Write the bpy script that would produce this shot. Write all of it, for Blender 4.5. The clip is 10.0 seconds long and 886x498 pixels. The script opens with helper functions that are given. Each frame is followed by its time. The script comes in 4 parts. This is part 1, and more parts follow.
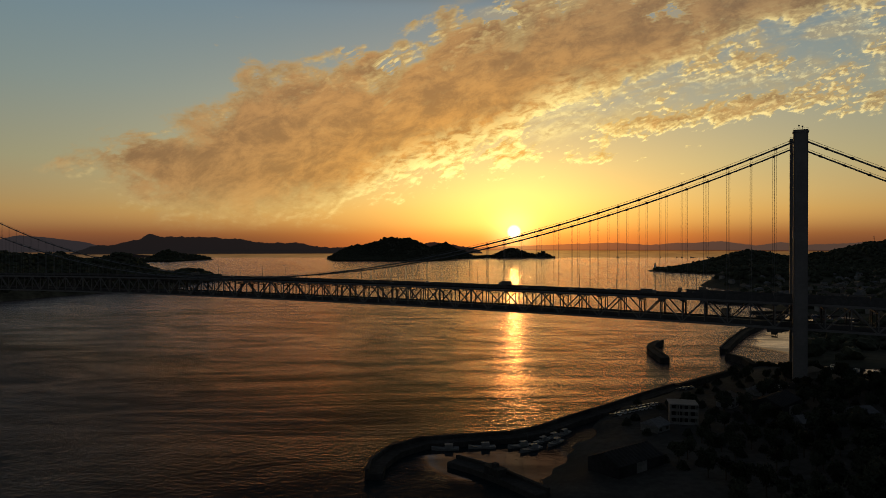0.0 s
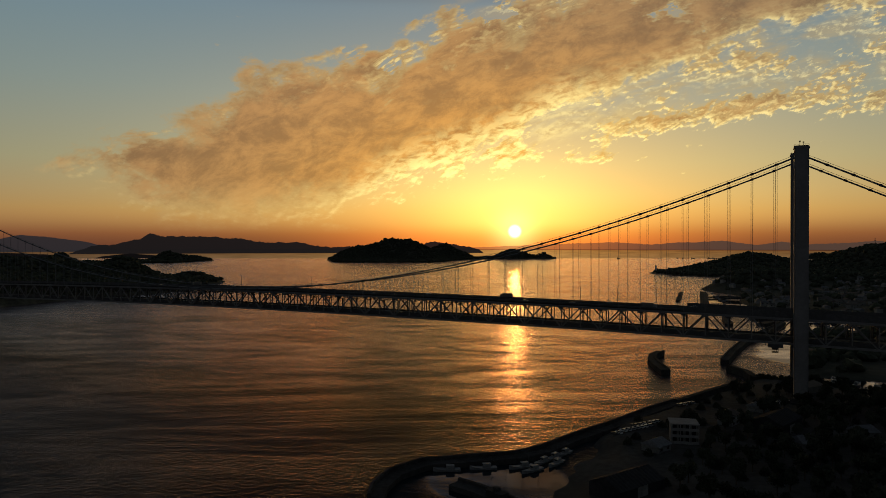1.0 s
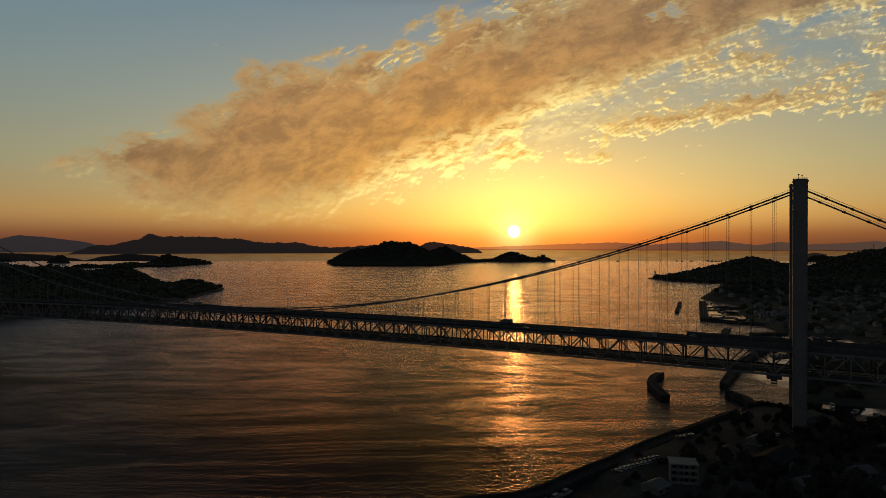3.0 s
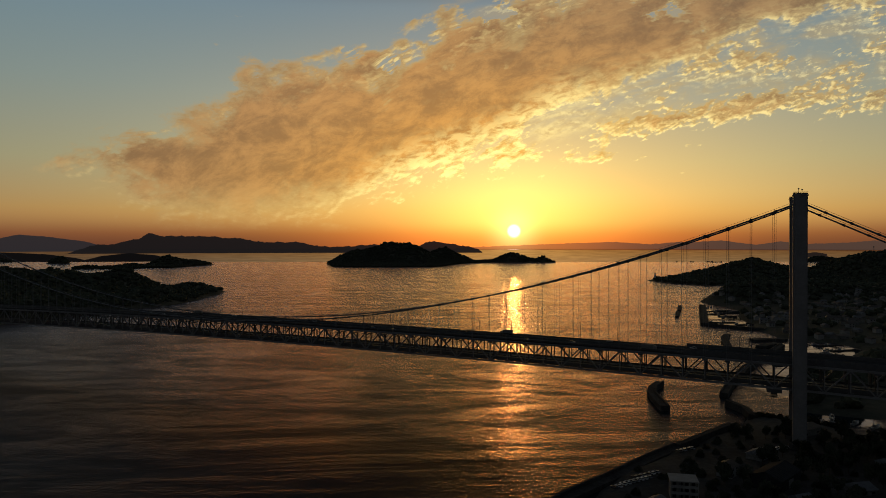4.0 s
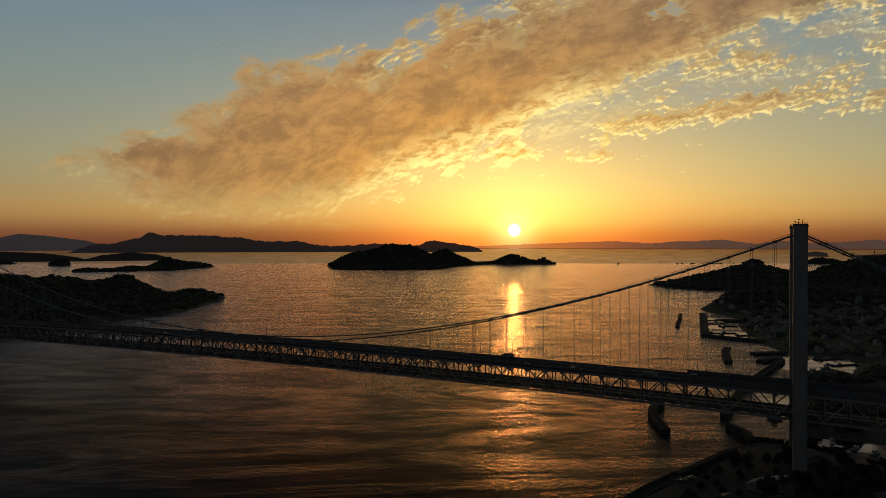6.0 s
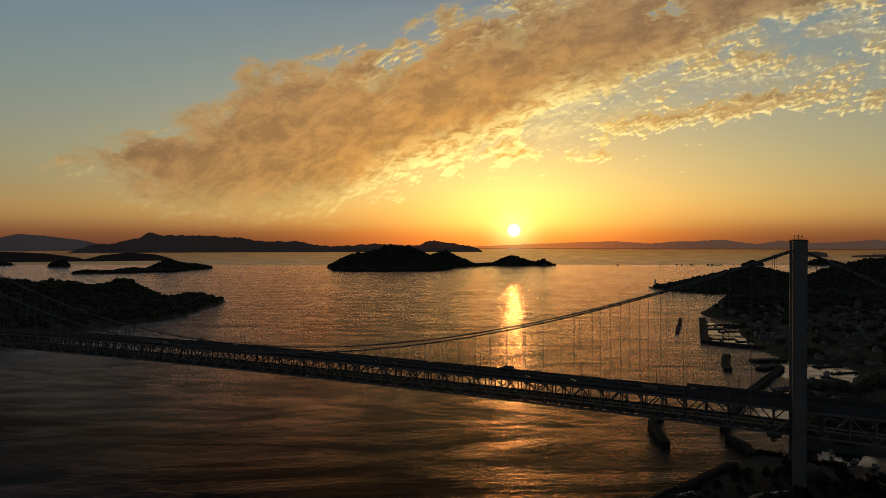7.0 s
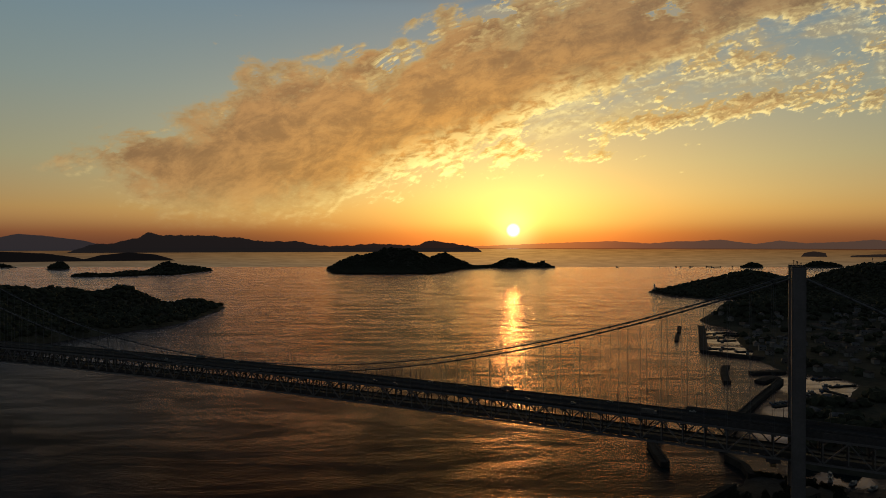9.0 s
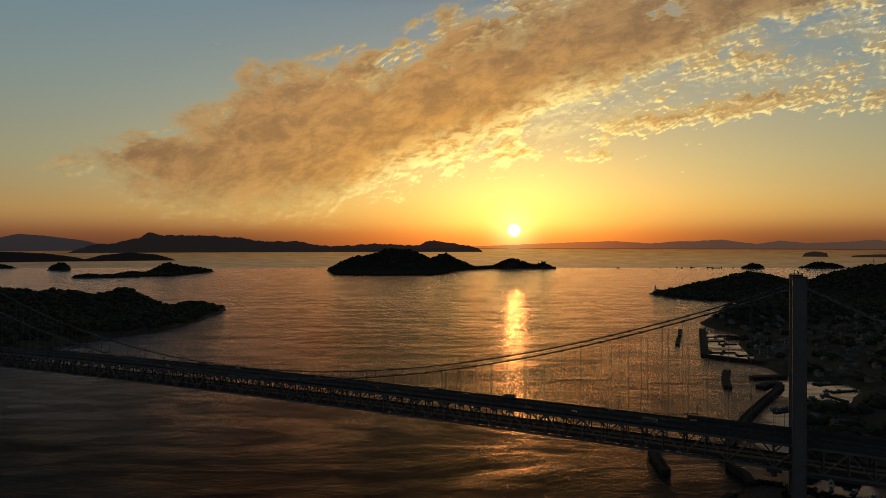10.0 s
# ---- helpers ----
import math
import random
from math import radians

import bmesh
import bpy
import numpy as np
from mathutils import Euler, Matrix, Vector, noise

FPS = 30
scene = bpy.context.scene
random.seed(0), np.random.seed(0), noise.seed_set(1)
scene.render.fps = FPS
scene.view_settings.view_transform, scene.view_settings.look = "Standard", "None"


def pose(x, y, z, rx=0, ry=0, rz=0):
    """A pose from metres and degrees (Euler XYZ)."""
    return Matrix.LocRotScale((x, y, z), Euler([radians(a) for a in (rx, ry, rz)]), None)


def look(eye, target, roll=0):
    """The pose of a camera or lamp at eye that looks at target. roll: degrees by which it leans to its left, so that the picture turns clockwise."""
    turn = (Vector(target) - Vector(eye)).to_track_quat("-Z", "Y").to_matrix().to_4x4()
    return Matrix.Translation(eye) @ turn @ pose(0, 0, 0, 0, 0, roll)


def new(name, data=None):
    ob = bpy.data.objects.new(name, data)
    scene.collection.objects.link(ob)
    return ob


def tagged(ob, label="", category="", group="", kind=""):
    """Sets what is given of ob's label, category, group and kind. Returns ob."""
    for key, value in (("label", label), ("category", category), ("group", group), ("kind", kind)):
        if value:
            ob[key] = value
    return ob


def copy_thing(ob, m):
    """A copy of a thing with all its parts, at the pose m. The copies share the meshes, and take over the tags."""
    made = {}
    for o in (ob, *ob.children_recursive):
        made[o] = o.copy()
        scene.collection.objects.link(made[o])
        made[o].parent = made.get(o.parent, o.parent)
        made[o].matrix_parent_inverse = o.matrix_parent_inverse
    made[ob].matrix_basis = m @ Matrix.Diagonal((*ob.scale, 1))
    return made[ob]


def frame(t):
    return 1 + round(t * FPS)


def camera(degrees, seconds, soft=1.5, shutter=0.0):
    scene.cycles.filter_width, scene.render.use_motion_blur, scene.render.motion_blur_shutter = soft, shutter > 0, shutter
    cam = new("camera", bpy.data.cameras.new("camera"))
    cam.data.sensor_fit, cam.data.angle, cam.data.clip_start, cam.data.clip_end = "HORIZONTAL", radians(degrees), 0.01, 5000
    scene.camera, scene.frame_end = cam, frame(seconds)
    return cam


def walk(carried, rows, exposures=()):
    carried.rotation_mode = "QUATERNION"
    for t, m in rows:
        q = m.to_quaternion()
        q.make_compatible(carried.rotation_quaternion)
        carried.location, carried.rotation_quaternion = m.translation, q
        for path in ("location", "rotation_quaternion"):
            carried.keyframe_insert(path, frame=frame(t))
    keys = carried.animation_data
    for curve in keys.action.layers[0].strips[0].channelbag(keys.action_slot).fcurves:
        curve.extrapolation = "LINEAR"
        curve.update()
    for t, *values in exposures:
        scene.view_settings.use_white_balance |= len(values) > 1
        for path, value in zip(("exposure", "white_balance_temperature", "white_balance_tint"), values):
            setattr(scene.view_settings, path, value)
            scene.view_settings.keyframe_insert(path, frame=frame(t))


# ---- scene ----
# the camera rises almost straight up beside the bridge
cam = camera(68.15, 10.0, soft=0.9)
ROWS = [  # seconds, x, y, z, yaw, pitch
    (0, -0.00, -0.00, 88.98, -0.011, -0.288),
    (0.5, -0.17, -0.34, 93.80, 0.122, -0.325),
    (1, -0.35, -0.67, 98.60, 0.050, -0.324),
    (1.5, -0.52, -1.01, 103.64, 0.096, -0.317),
    (2, -0.70, -1.34, 108.86, -0.008, -0.308),
    (2.5, -0.88, -1.68, 113.76, -0.022, -0.299),
    (4, -1.40, -2.68, 126.87, -0.021, -0.351),
    (4.5, -1.57, -3.02, 131.59, 0.020, -0.363),
    (5, -1.75, -3.35, 136.61, 0.086, -0.341),
    (5.5, -1.92, -3.69, 141.13, 0.035, -0.424),
    (7, -2.45, -4.69, 155.32, -0.011, -0.415),
    (7.5, -2.62, -5.03, 159.96, -0.079, -0.387),
    (8, -2.80, -5.36, 164.24, -0.057, -0.413),
    (8.5, -2.97, -5.70, 168.11, -0.089, -0.415),
    (9, -3.15, -6.03, 171.58, -0.079, -0.420),
    (9.5, -3.32, -6.37, 174.66, -0.051, -0.435),
    (10, -3.50, -6.70, 177.87, -0.012, -0.421),
]
walk(cam, [(t, pose(x, y, z, 90 + pitch, 0, yaw)) for t, x, y, z, yaw, pitch in ROWS])

# ---- sky, sun ----
SUN_AZ, SUN_EL = 6.2, 1.55      # degrees to the right of +y, above the sea's rim
DIP = 0.34                      # the rim lies this far below level
scene.view_settings.exposure = 0.0


class Nodes:
    """Short hand for a node tree."""

    def __init__(self, tree):
        self.tree = tree
        tree.nodes.clear()

    def add(self, kind):
        return self.tree.nodes.new(kind)

    def put(self, socket, value):
        if isinstance(value, bpy.types.NodeSocket):
            self.tree.links.new(value, socket)
        elif value is not None:
            socket.default_value = value

    def math(self, op, a, b=None, c=None, clamp=False):
        node = self.add("ShaderNodeMath")
        node.operation, node.use_clamp = op, clamp
        for i, v in enumerate((a, b, c)):
            self.put(node.inputs[i], v)
        return node.outputs[0]

    def step(self, x, lo, hi, a=0.0, b=1.0):
        node = self.add("ShaderNodeMapRange")
        node.interpolation_type = "SMOOTHSTEP"
        for i, v in enumerate((x, lo, hi, a, b)):
            self.put(node.inputs[i], v)
        return node.outputs[0]

    def mix(self, fac, a, b, blend="MIX"):
        node = self.add("ShaderNodeMix")
        node.data_type, node.blend_type = "RGBA", blend
        self.put(node.inputs[0], fac)
        self.put(node.inputs[6], (*a, 1) if isinstance(a, tuple) else a)
        self.put(node.inputs[7], (*b, 1) if isinstance(b, tuple) else b)
        return node.outputs[2]

    def ramp(self, x, stops, interpolation="LINEAR"):
        node = self.add("ShaderNodeValToRGB")
        node.color_ramp.interpolation = interpolation
        els = node.color_ramp.elements
        while len(els) < len(stops):
            els.new(0.5)
        for el, (at, c) in zip(els, stops):
            el.position = at
            el.color = (*c, 1) if isinstance(c, tuple) else (c, c, c, 1)
        self.put(node.inputs[0], x)
        return node.outputs[0]

    def noise(self, vector, scale, detail=4.0, rough=0.55, warp=0.0, kind="FBM"):
        node = self.add("ShaderNodeTexNoise")
        node.noise_type = kind
        self.put(node.inputs["Vector"], vector)
        node.inputs["Scale"].default_value = scale
        node.inputs["Detail"].default_value = detail
        node.inputs["Roughness"].default_value = rough
        node.inputs["Distortion"].default_value = warp
        return node.outputs[0]

    def vec(self, x, y, z=0.0):
        node = self.add("ShaderNodeCombineXYZ")
        for i, v in enumerate((x, y, z)):
            self.put(node.inputs[i], v)
        return node.outputs[0]


def gauss(n, x, centre, width):
    d = n.math("DIVIDE", n.math("SUBTRACT", x, centre), width)
    return n.math("EXPONENT", n.math("MULTIPLY", n.math("MULTIPLY", d, d), -1.0))


def build_sky():
    world = bpy.data.worlds.new("dusk_sky")
    scene.world = world
    world.use_nodes = True
    n = Nodes(world.node_tree)
    xyz = n.add("ShaderNodeSeparateXYZ")
    n.put(xyz.inputs[0], n.add("ShaderNodeTexCoord").outputs["Generated"])
    x, y, z = xyz.outputs
    deg = 180 / math.pi
    az = n.math("MULTIPLY", n.math("ARCTAN2", x, y), deg)
    el = n.math("ADD", n.math("MULTIPLY", n.math("ARCSINE", z), deg), DIP)
    # below the horizon, the mirrored sky, some degrees up, is painted as far water
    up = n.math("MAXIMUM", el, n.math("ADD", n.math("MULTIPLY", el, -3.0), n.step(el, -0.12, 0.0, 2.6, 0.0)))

    # clear sky: colour by height, duller and bluer away from the sunset
    clear = n.ramp(n.math("POWER", n.math("DIVIDE", up, 90.0), 0.5), [
        (0.00, (0.19, 0.064, 0.034)), (0.12, (0.28, 0.105, 0.044)), (0.19, (0.34, 0.205, 0.080)),
        (0.28, (0.26, 0.255, 0.160)), (0.38, (0.18, 0.240, 0.230)), (0.475, (0.125, 0.21, 0.262)), (0.50, (0.062, 0.105, 0.135)),
        (0.57, (0.017, 0.028, 0.040)), (1.00, (0.016, 0.026, 0.038))])
    sky = n.add("ShaderNodeTexSky")
    sky.sky_type, sky.sun_disc = "NISHITA", False
    sky.sun_elevation, sky.sun_rotation = radians(SUN_EL), radians(SUN_AZ)
    away = n.step(n.math("ABSOLUTE", n.math("SUBTRACT", az, SUN_AZ)), 30.0, 130.0)
    away = n.math("MAXIMUM", away, n.math("MULTIPLY", n.step(n.math("SUBTRACT", 18.0, az), 14.0, 48.0), n.step(up, 19.5, 24.0)))
    clear = n.mix(away, clear, n.mix(0.9, clear, (0.040, 0.045, 0.056)))
    clear = n.mix(0.015, clear, sky.outputs[0], "ADD")

    # glow round the sun
    daz, dup = n.math("SUBTRACT", az, SUN_AZ), n.math("SUBTRACT", up, SUN_EL)

    def ring(wide, high):
        a, b = n.math("DIVIDE", daz, wide), n.math("DIVIDE", dup, high)
        return n.math("SQRT", n.math("ADD", n.math("MULTIPLY", a, a), n.math("MULTIPLY", b, b)))

    far_glow = n.math("EXPONENT", n.math("MULTIPLY", ring(12.0, 6.5), -1.0))
    mid = ring(7.0, 5.0)
    mid_glow = n.math("EXPONENT", n.math("MULTIPLY", n.math("MULTIPLY", mid, mid), -1.0))
    near = ring(1.7, 1.7)
    near_glow = n.math("EXPONENT", n.math("MULTIPLY", n.math("MULTIPLY", near, near), -1.0))
    disc = n.step(ring(1.0, 1.0), 0.34, 0.68, 1.0, 0.0)

    def tint(fac, colour, base):
        node = n.add("ShaderNodeVectorMath")
        node.operation = "MULTIPLY_ADD"
        n.put(node.inputs[0], n.vec(fac, fac, fac))
        node.inputs[1].default_value = colour
        n.put(node.inputs[2], base)
        return node.outputs[0]

    wide = ring(25.0, 11.0)
    wide_glow = n.math("EXPONENT", n.math("MULTIPLY", n.math("MULTIPLY", wide, wide), -1.0))
    lifted = n.step(up, 0.5, 5.0)
    clear = tint(n.math("MULTIPLY", wide_glow, lifted), (0.32, 0.28, 0.06), clear)
    clear = tint(far_glow, (0.74, 0.23, 0.0), clear)
    clear = tint(n.math("MULTIPLY", mid_glow, n.step(up, 0.2, 2.8, 0.25, 1.0)), (0.36, 0.38, 0.10), clear)

    clear = n.mix(n.step(up, 0.3, 2.4, 1.0, 0.0), clear, n.mix(1.0, clear, (0.95, 0.74, 0.80), "MULTIPLY"))
    low = n.math("MULTIPLY", n.step(n.math("ABSOLUTE", daz), 6.0, 24.0), n.step(up, 0.3, 3.0, 1.0, 0.0))      # dusty haze along the horizon
    clear = n.mix(low, clear, n.mix(1.0, clear, (0.52, 0.66, 0.80), "MULTIPLY"))

    # a bank of broken cloud that climbs to the right, lit from below by the sun
    ahead = n.math("MAXIMUM", y, 0.15)
    side, rise = n.math("DIVIDE", x, ahead), n.math("ADD", n.math("DIVIDE", z, ahead), math.tan(radians(DIP)))

    def edge(u, rows):
        return n.math("MULTIPLY", n.ramp(n.math("DIVIDE", n.math("ADD", u, 0.7), 1.4), [((a + 0.7) / 1.4, v * 2) for a, v in rows]), 0.5)

    UPPER = [(-0.62, 0.100), (-0.55, 0.160), (-0.49, 0.184), (-0.40, 0.214), (-0.33, 0.240), (-0.30, 0.282), (-0.19, 0.296), (-0.09, 0.316), (-0.04, 0.338), (0.0, 0.360), (0.08, 0.375), (0.2, 0.43), (0.7, 0.50)]
    LOWER = [(-0.62, 0.150), (-0.56, 0.105), (-0.50, 0.062), (-0.40, 0.036), (-0.28, 0.034), (-0.17, 0.050), (-0.09, 0.094), (0.0, 0.125), (0.08, 0.150), (0.18, 0.208), (0.27, 0.232), (0.36, 0.275), (0.45, 0.312), (0.62, 0.36), (0.7, 0.38)]
    MIST = [(-0.2, 0.02), (-0.09, 0.078), (0.0, 0.110), (0.10, 0.130), (0.20, 0.150), (0.30, 0.172), (0.45, 0.198), (0.60, 0.225), (0.7, 0.24)]

    def over(a, b):
        return n.math("MAXIMUM", a, b)

    def least(*parts):
        out = parts[0]
        for p in parts[1:]:
            out = n.math("MINIMUM", out, p)
        return out

    def total(*terms):
        out = None
        for value, weight in terms:
            out = n.math("MULTIPLY", value, weight) if out is None else n.math("MULTIPLY_ADD", value, weight, out)
        return out

    def cloud_at(u, v):
        lie = n.math("SUBTRACT", v, n.math("MULTIPLY", u, n.step(u, -0.50, -0.05, 0.06, 0.25)))
        size = n.vec(n.math("MULTIPLY", u, 0.55), lie)
        big = n.math("SUBTRACT", n.noise(size, 9.0, 2, 0.5, 0.4), 0.5)
        puff = n.math("SUBTRACT", n.noise(size, 26.0, 3, 0.55, 0.25), 0.5)
        small = n.math("SUBTRACT", n.noise(size, 70.0, 4, 0.6, 0.25), 0.5)
        fleck = n.math("SUBTRACT", n.noise(size, 150.0, 4, 0.62, 0.4), 0.5)
        upper, lower, mist = edge(u, UPPER), edge(u, LOWER), edge(u, MIST)
        depth = n.math("SUBTRACT", upper, v)
        bank = least(n.math("MULTIPLY", depth, 15.0), n.math("MULTIPLY", n.math("SUBTRACT", v, lower), n.step(u, -0.28, -0.04, 12.0, 18.0)),
                     n.math("MULTIPLY", n.math("ADD", u, 0.585), 4.4), n.step(depth, 0.02, 0.14, 0.36, 1.25))
        hole = n.math("MULTIPLY", n.step(n.noise(size, 17.0, 5, 0.6, 0.5), 0.55, 0.66), n.step(depth, 0.20, 0.06))
        bank = n.math("SUBTRACT", bank, n.math("MULTIPLY", hole, n.step(u, -0.45, -0.10, 0.35, 0.95)))
        bank = n.math("ADD", bank, total((big, 1.0), (puff, n.step(depth, 0.03, 0.15, n.step(u, -0.35, 0.0, 1.3, 2.2), 1.3)), (small, n.step(u, -0.3, 0.1, 0.7, 0.9)), (fleck, 0.45)))
        # small lit flocks between the bank and the strand
        flock = least(n.math("MULTIPLY", n.math("SUBTRACT", v, mist), 9.0), n.math("MULTIPLY", n.math("SUBTRACT", n.math("ADD", lower, 0.05), v), 20.0), n.math("MULTIPLY", n.math("ADD", u, 0.12), 5.0),
                      n.step(u, 0.05, 0.30, 0.20, -0.04))
        flock = n.math("ADD", flock, total((big, 1.7), (puff, 1.9), (small, 1.2), (fleck, 0.9)))
        # the strand itself
        strand = n.math("SUBTRACT", 0.50, n.math("MULTIPLY", n.math("ABSOLUTE", n.math("SUBTRACT", v, n.math("ADD", mist, 0.018))), 24.0))
        strand = least(strand, n.math("MULTIPLY", n.math("SUBTRACT", u, 0.22), 6.0), n.math("MULTIPLY", n.math("SUBTRACT", 0.66, u), 4.0))
        strand = n.math("ADD", strand, total((puff, 0.8), (small, 1.3), (fleck, 1.1)))
        # stray wisps
        wisp = n.math("ADD", -0.52, total((big, 1.2), (small, 0.9), (fleck, 1.1)))
        wisp = least(wisp, n.math("MULTIPLY", n.math("SUBTRACT", v, 0.10), 10.0))
        return over(over(bank, flock), over(strand, wisp))

    body = cloud_at(side, rise)
    below = cloud_at(n.math("ADD", side, n.math("MULTIPLY", n.math("SUBTRACT", 0.108, side), 0.012)), n.math("SUBTRACT", rise, 0.0042))
    cover = n.step(body, n.step(side, -0.3, 0.1, -0.10, -0.02), n.step(side, -0.3, 0.1, 0.40, 0.30))
    cover = n.math("MULTIPLY", cover, over(n.step(rise, 0.030, 0.120, 0.42, 1.0), n.step(side, -0.12, 0.05)))
    # a thin veil hangs under the bank
    hang = n.math("MULTIPLY", n.math("MULTIPLY", n.step(n.math("SUBTRACT", rise, edge(side, MIST)), 0.0, 0.04), n.step(side, -0.05, 0.12)),
                  n.step(n.noise(n.vec(n.math("MULTIPLY", side, 0.35), n.math("SUBTRACT", rise, n.math("MULTIPLY", side, 0.24))), 34.0, 5, 0.6, 0.5), 0.36, 0.66))
    cover = n.math("MULTIPLY", over(cover, n.math("MULTIPLY", hang, 0.55)), n.step(rise, 0.022, 0.055))
    thick = n.step(body, 0.05, 0.70)
    facing = n.math("MULTIPLY", n.math("SUBTRACT", body, below), 3.4, clamp=True)
    inner = n.math("MULTIPLY", n.step(n.math("SUBTRACT", rise, edge(side, LOWER)), 0.005, 0.06), n.step(n.math("SUBTRACT", edge(side, UPPER), rise), 0.03, 0.09))
    facing = n.math("MULTIPLY", facing, n.math("MULTIPLY", n.step(side, -0.40, 0.02, 0.35, 1.0), n.math("SUBTRACT", 1.0, n.math("MULTIPLY", inner, 0.90))))
    facing = n.math("MULTIPLY", facing, over(n.step(n.math("SUBTRACT", edge(side, UPPER), rise), -0.01, 0.06, 0.25, 1.0), n.step(side, 0.2, 0.35)))
    warm = n.math("EXPONENT", n.math("MULTIPLY", ring(12.5, 8.5), -0.82))
    patch = n.step(n.noise(n.vec(n.math("MULTIPLY", side, 0.6), n.math("SUBTRACT", rise, n.math("MULTIPLY", side, 0.2))), 24.0, 8, 0.70, 0.3), 0.36, 0.64)
    west = n.step(side, -0.30, 0.15, 1.0, 0.0)
    dark = n.mix(warm, n.mix(west, (0.160, 0.124, 0.078), (0.215, 0.136, 0.078)), (1.38, 0.55, 0.03))
    lit = n.mix(warm, (0.98, 0.79, 0.36), (2.2, 1.65, 0.44))
    thin = n.mix(warm, n.mix(west, (0.31, 0.25, 0.145), (0.29, 0.215, 0.125)), (1.45, 0.84, 0.13))
    dark = n.mix(1.0, dark, n.mix(patch, (0.72, 0.71, 0.74), (1.24, 1.24, 1.18)), "MULTIPLY")
    cloud = n.mix(thick, thin, dark)
    rim = n.step(n.math("SUBTRACT", rise, edge(side, LOWER)), 0.0, 0.075, 1.0, 0.0)
    rim = n.math("MULTIPLY", rim, n.step(n.noise(n.vec(n.math("MULTIPLY", side, 0.5), n.math("SUBTRACT", rise, n.math("MULTIPLY", side, 0.2))), 70.0, 6, 0.65, 0.4), 0.38, 0.60))
    rim = n.math("MULTIPLY", rim, n.math("MULTIPLY", n.step(side, -0.25, 0.0, 0.1, 0.85), n.step(side, 0.14, 0.32, 1.0, 0.12)))
    cloud = n.mix(rim, cloud, lit)
    cloud = n.mix(n.math("MULTIPLY", facing, n.math("SUBTRACT", 1.0, n.math("MULTIPLY", thick, 0.66))), cloud, lit)
    front = n.step(n.math("ABSOLUTE", az), 45.0, 75.0, 1.0, 0.0)
    front = n.math("MULTIPLY", front, n.step(el, 24.0, 34.0, 1.0, 0.0))
    colour = n.mix(n.math("MULTIPLY", n.math("MULTIPLY", cover, front), 0.90), clear, cloud)
    colour = tint(near_glow, (0.50, 0.50, 0.20), colour)
    colour = tint(disc, (1.6, 1.5, 1.1), colour)

    # painted on the sky: sea glitter out to the rim, hazy shores beyond
    painted_glitter = n.noise(n.vec(n.math("MULTIPLY", az, 0.25), n.math("MULTIPLY", el, 4.0)), 2.2, 5, 0.65)
    shade = n.math("MULTIPLY", n.step(painted_glitter, 0.3, 0.7, 0.26, 0.38), n.step(el, -1.2, -0.1, 0.9, 0.8))
    painted_sea = n.mix(1.0, colour, n.vec(shade, n.math("MULTIPLY", shade, 0.88), n.math("MULTIPLY", shade, 1.05)), "MULTIPLY")
    colour = n.mix(n.step(el, -0.02, 0.02, 1.0, 0.0), colour, painted_sea)
    span = n.math("DIVIDE", n.math("ADD", az, 36.0), 72.0)
    rough = n.math("SUBTRACT", n.noise(n.vec(az, 0.0), 1.6, 6, 0.62), 0.5)

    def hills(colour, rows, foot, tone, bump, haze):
        """A range along the rim, painted on the sky with haze mixed into its colour; rows: degrees right of +y,
        degrees up.
        """
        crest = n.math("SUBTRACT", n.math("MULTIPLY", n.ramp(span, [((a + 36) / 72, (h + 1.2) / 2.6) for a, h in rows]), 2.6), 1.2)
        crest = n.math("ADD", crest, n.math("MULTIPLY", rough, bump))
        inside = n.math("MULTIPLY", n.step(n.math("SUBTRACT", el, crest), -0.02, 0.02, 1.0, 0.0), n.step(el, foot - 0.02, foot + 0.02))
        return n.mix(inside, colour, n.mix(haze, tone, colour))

    # sunlit haze painted into the right-hand hills' colour, thicker towards the sun
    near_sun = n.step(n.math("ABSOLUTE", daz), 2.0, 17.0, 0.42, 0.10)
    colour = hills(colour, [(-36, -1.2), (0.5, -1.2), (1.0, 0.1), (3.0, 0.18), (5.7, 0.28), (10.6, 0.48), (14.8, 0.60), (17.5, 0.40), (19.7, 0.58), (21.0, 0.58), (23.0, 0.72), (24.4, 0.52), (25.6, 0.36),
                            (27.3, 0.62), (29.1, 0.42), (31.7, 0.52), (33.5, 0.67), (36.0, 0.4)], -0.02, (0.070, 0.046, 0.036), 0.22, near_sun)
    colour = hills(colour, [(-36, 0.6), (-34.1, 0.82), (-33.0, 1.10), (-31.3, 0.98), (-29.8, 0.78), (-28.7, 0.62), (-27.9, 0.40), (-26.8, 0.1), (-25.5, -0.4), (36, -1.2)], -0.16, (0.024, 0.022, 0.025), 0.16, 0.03)
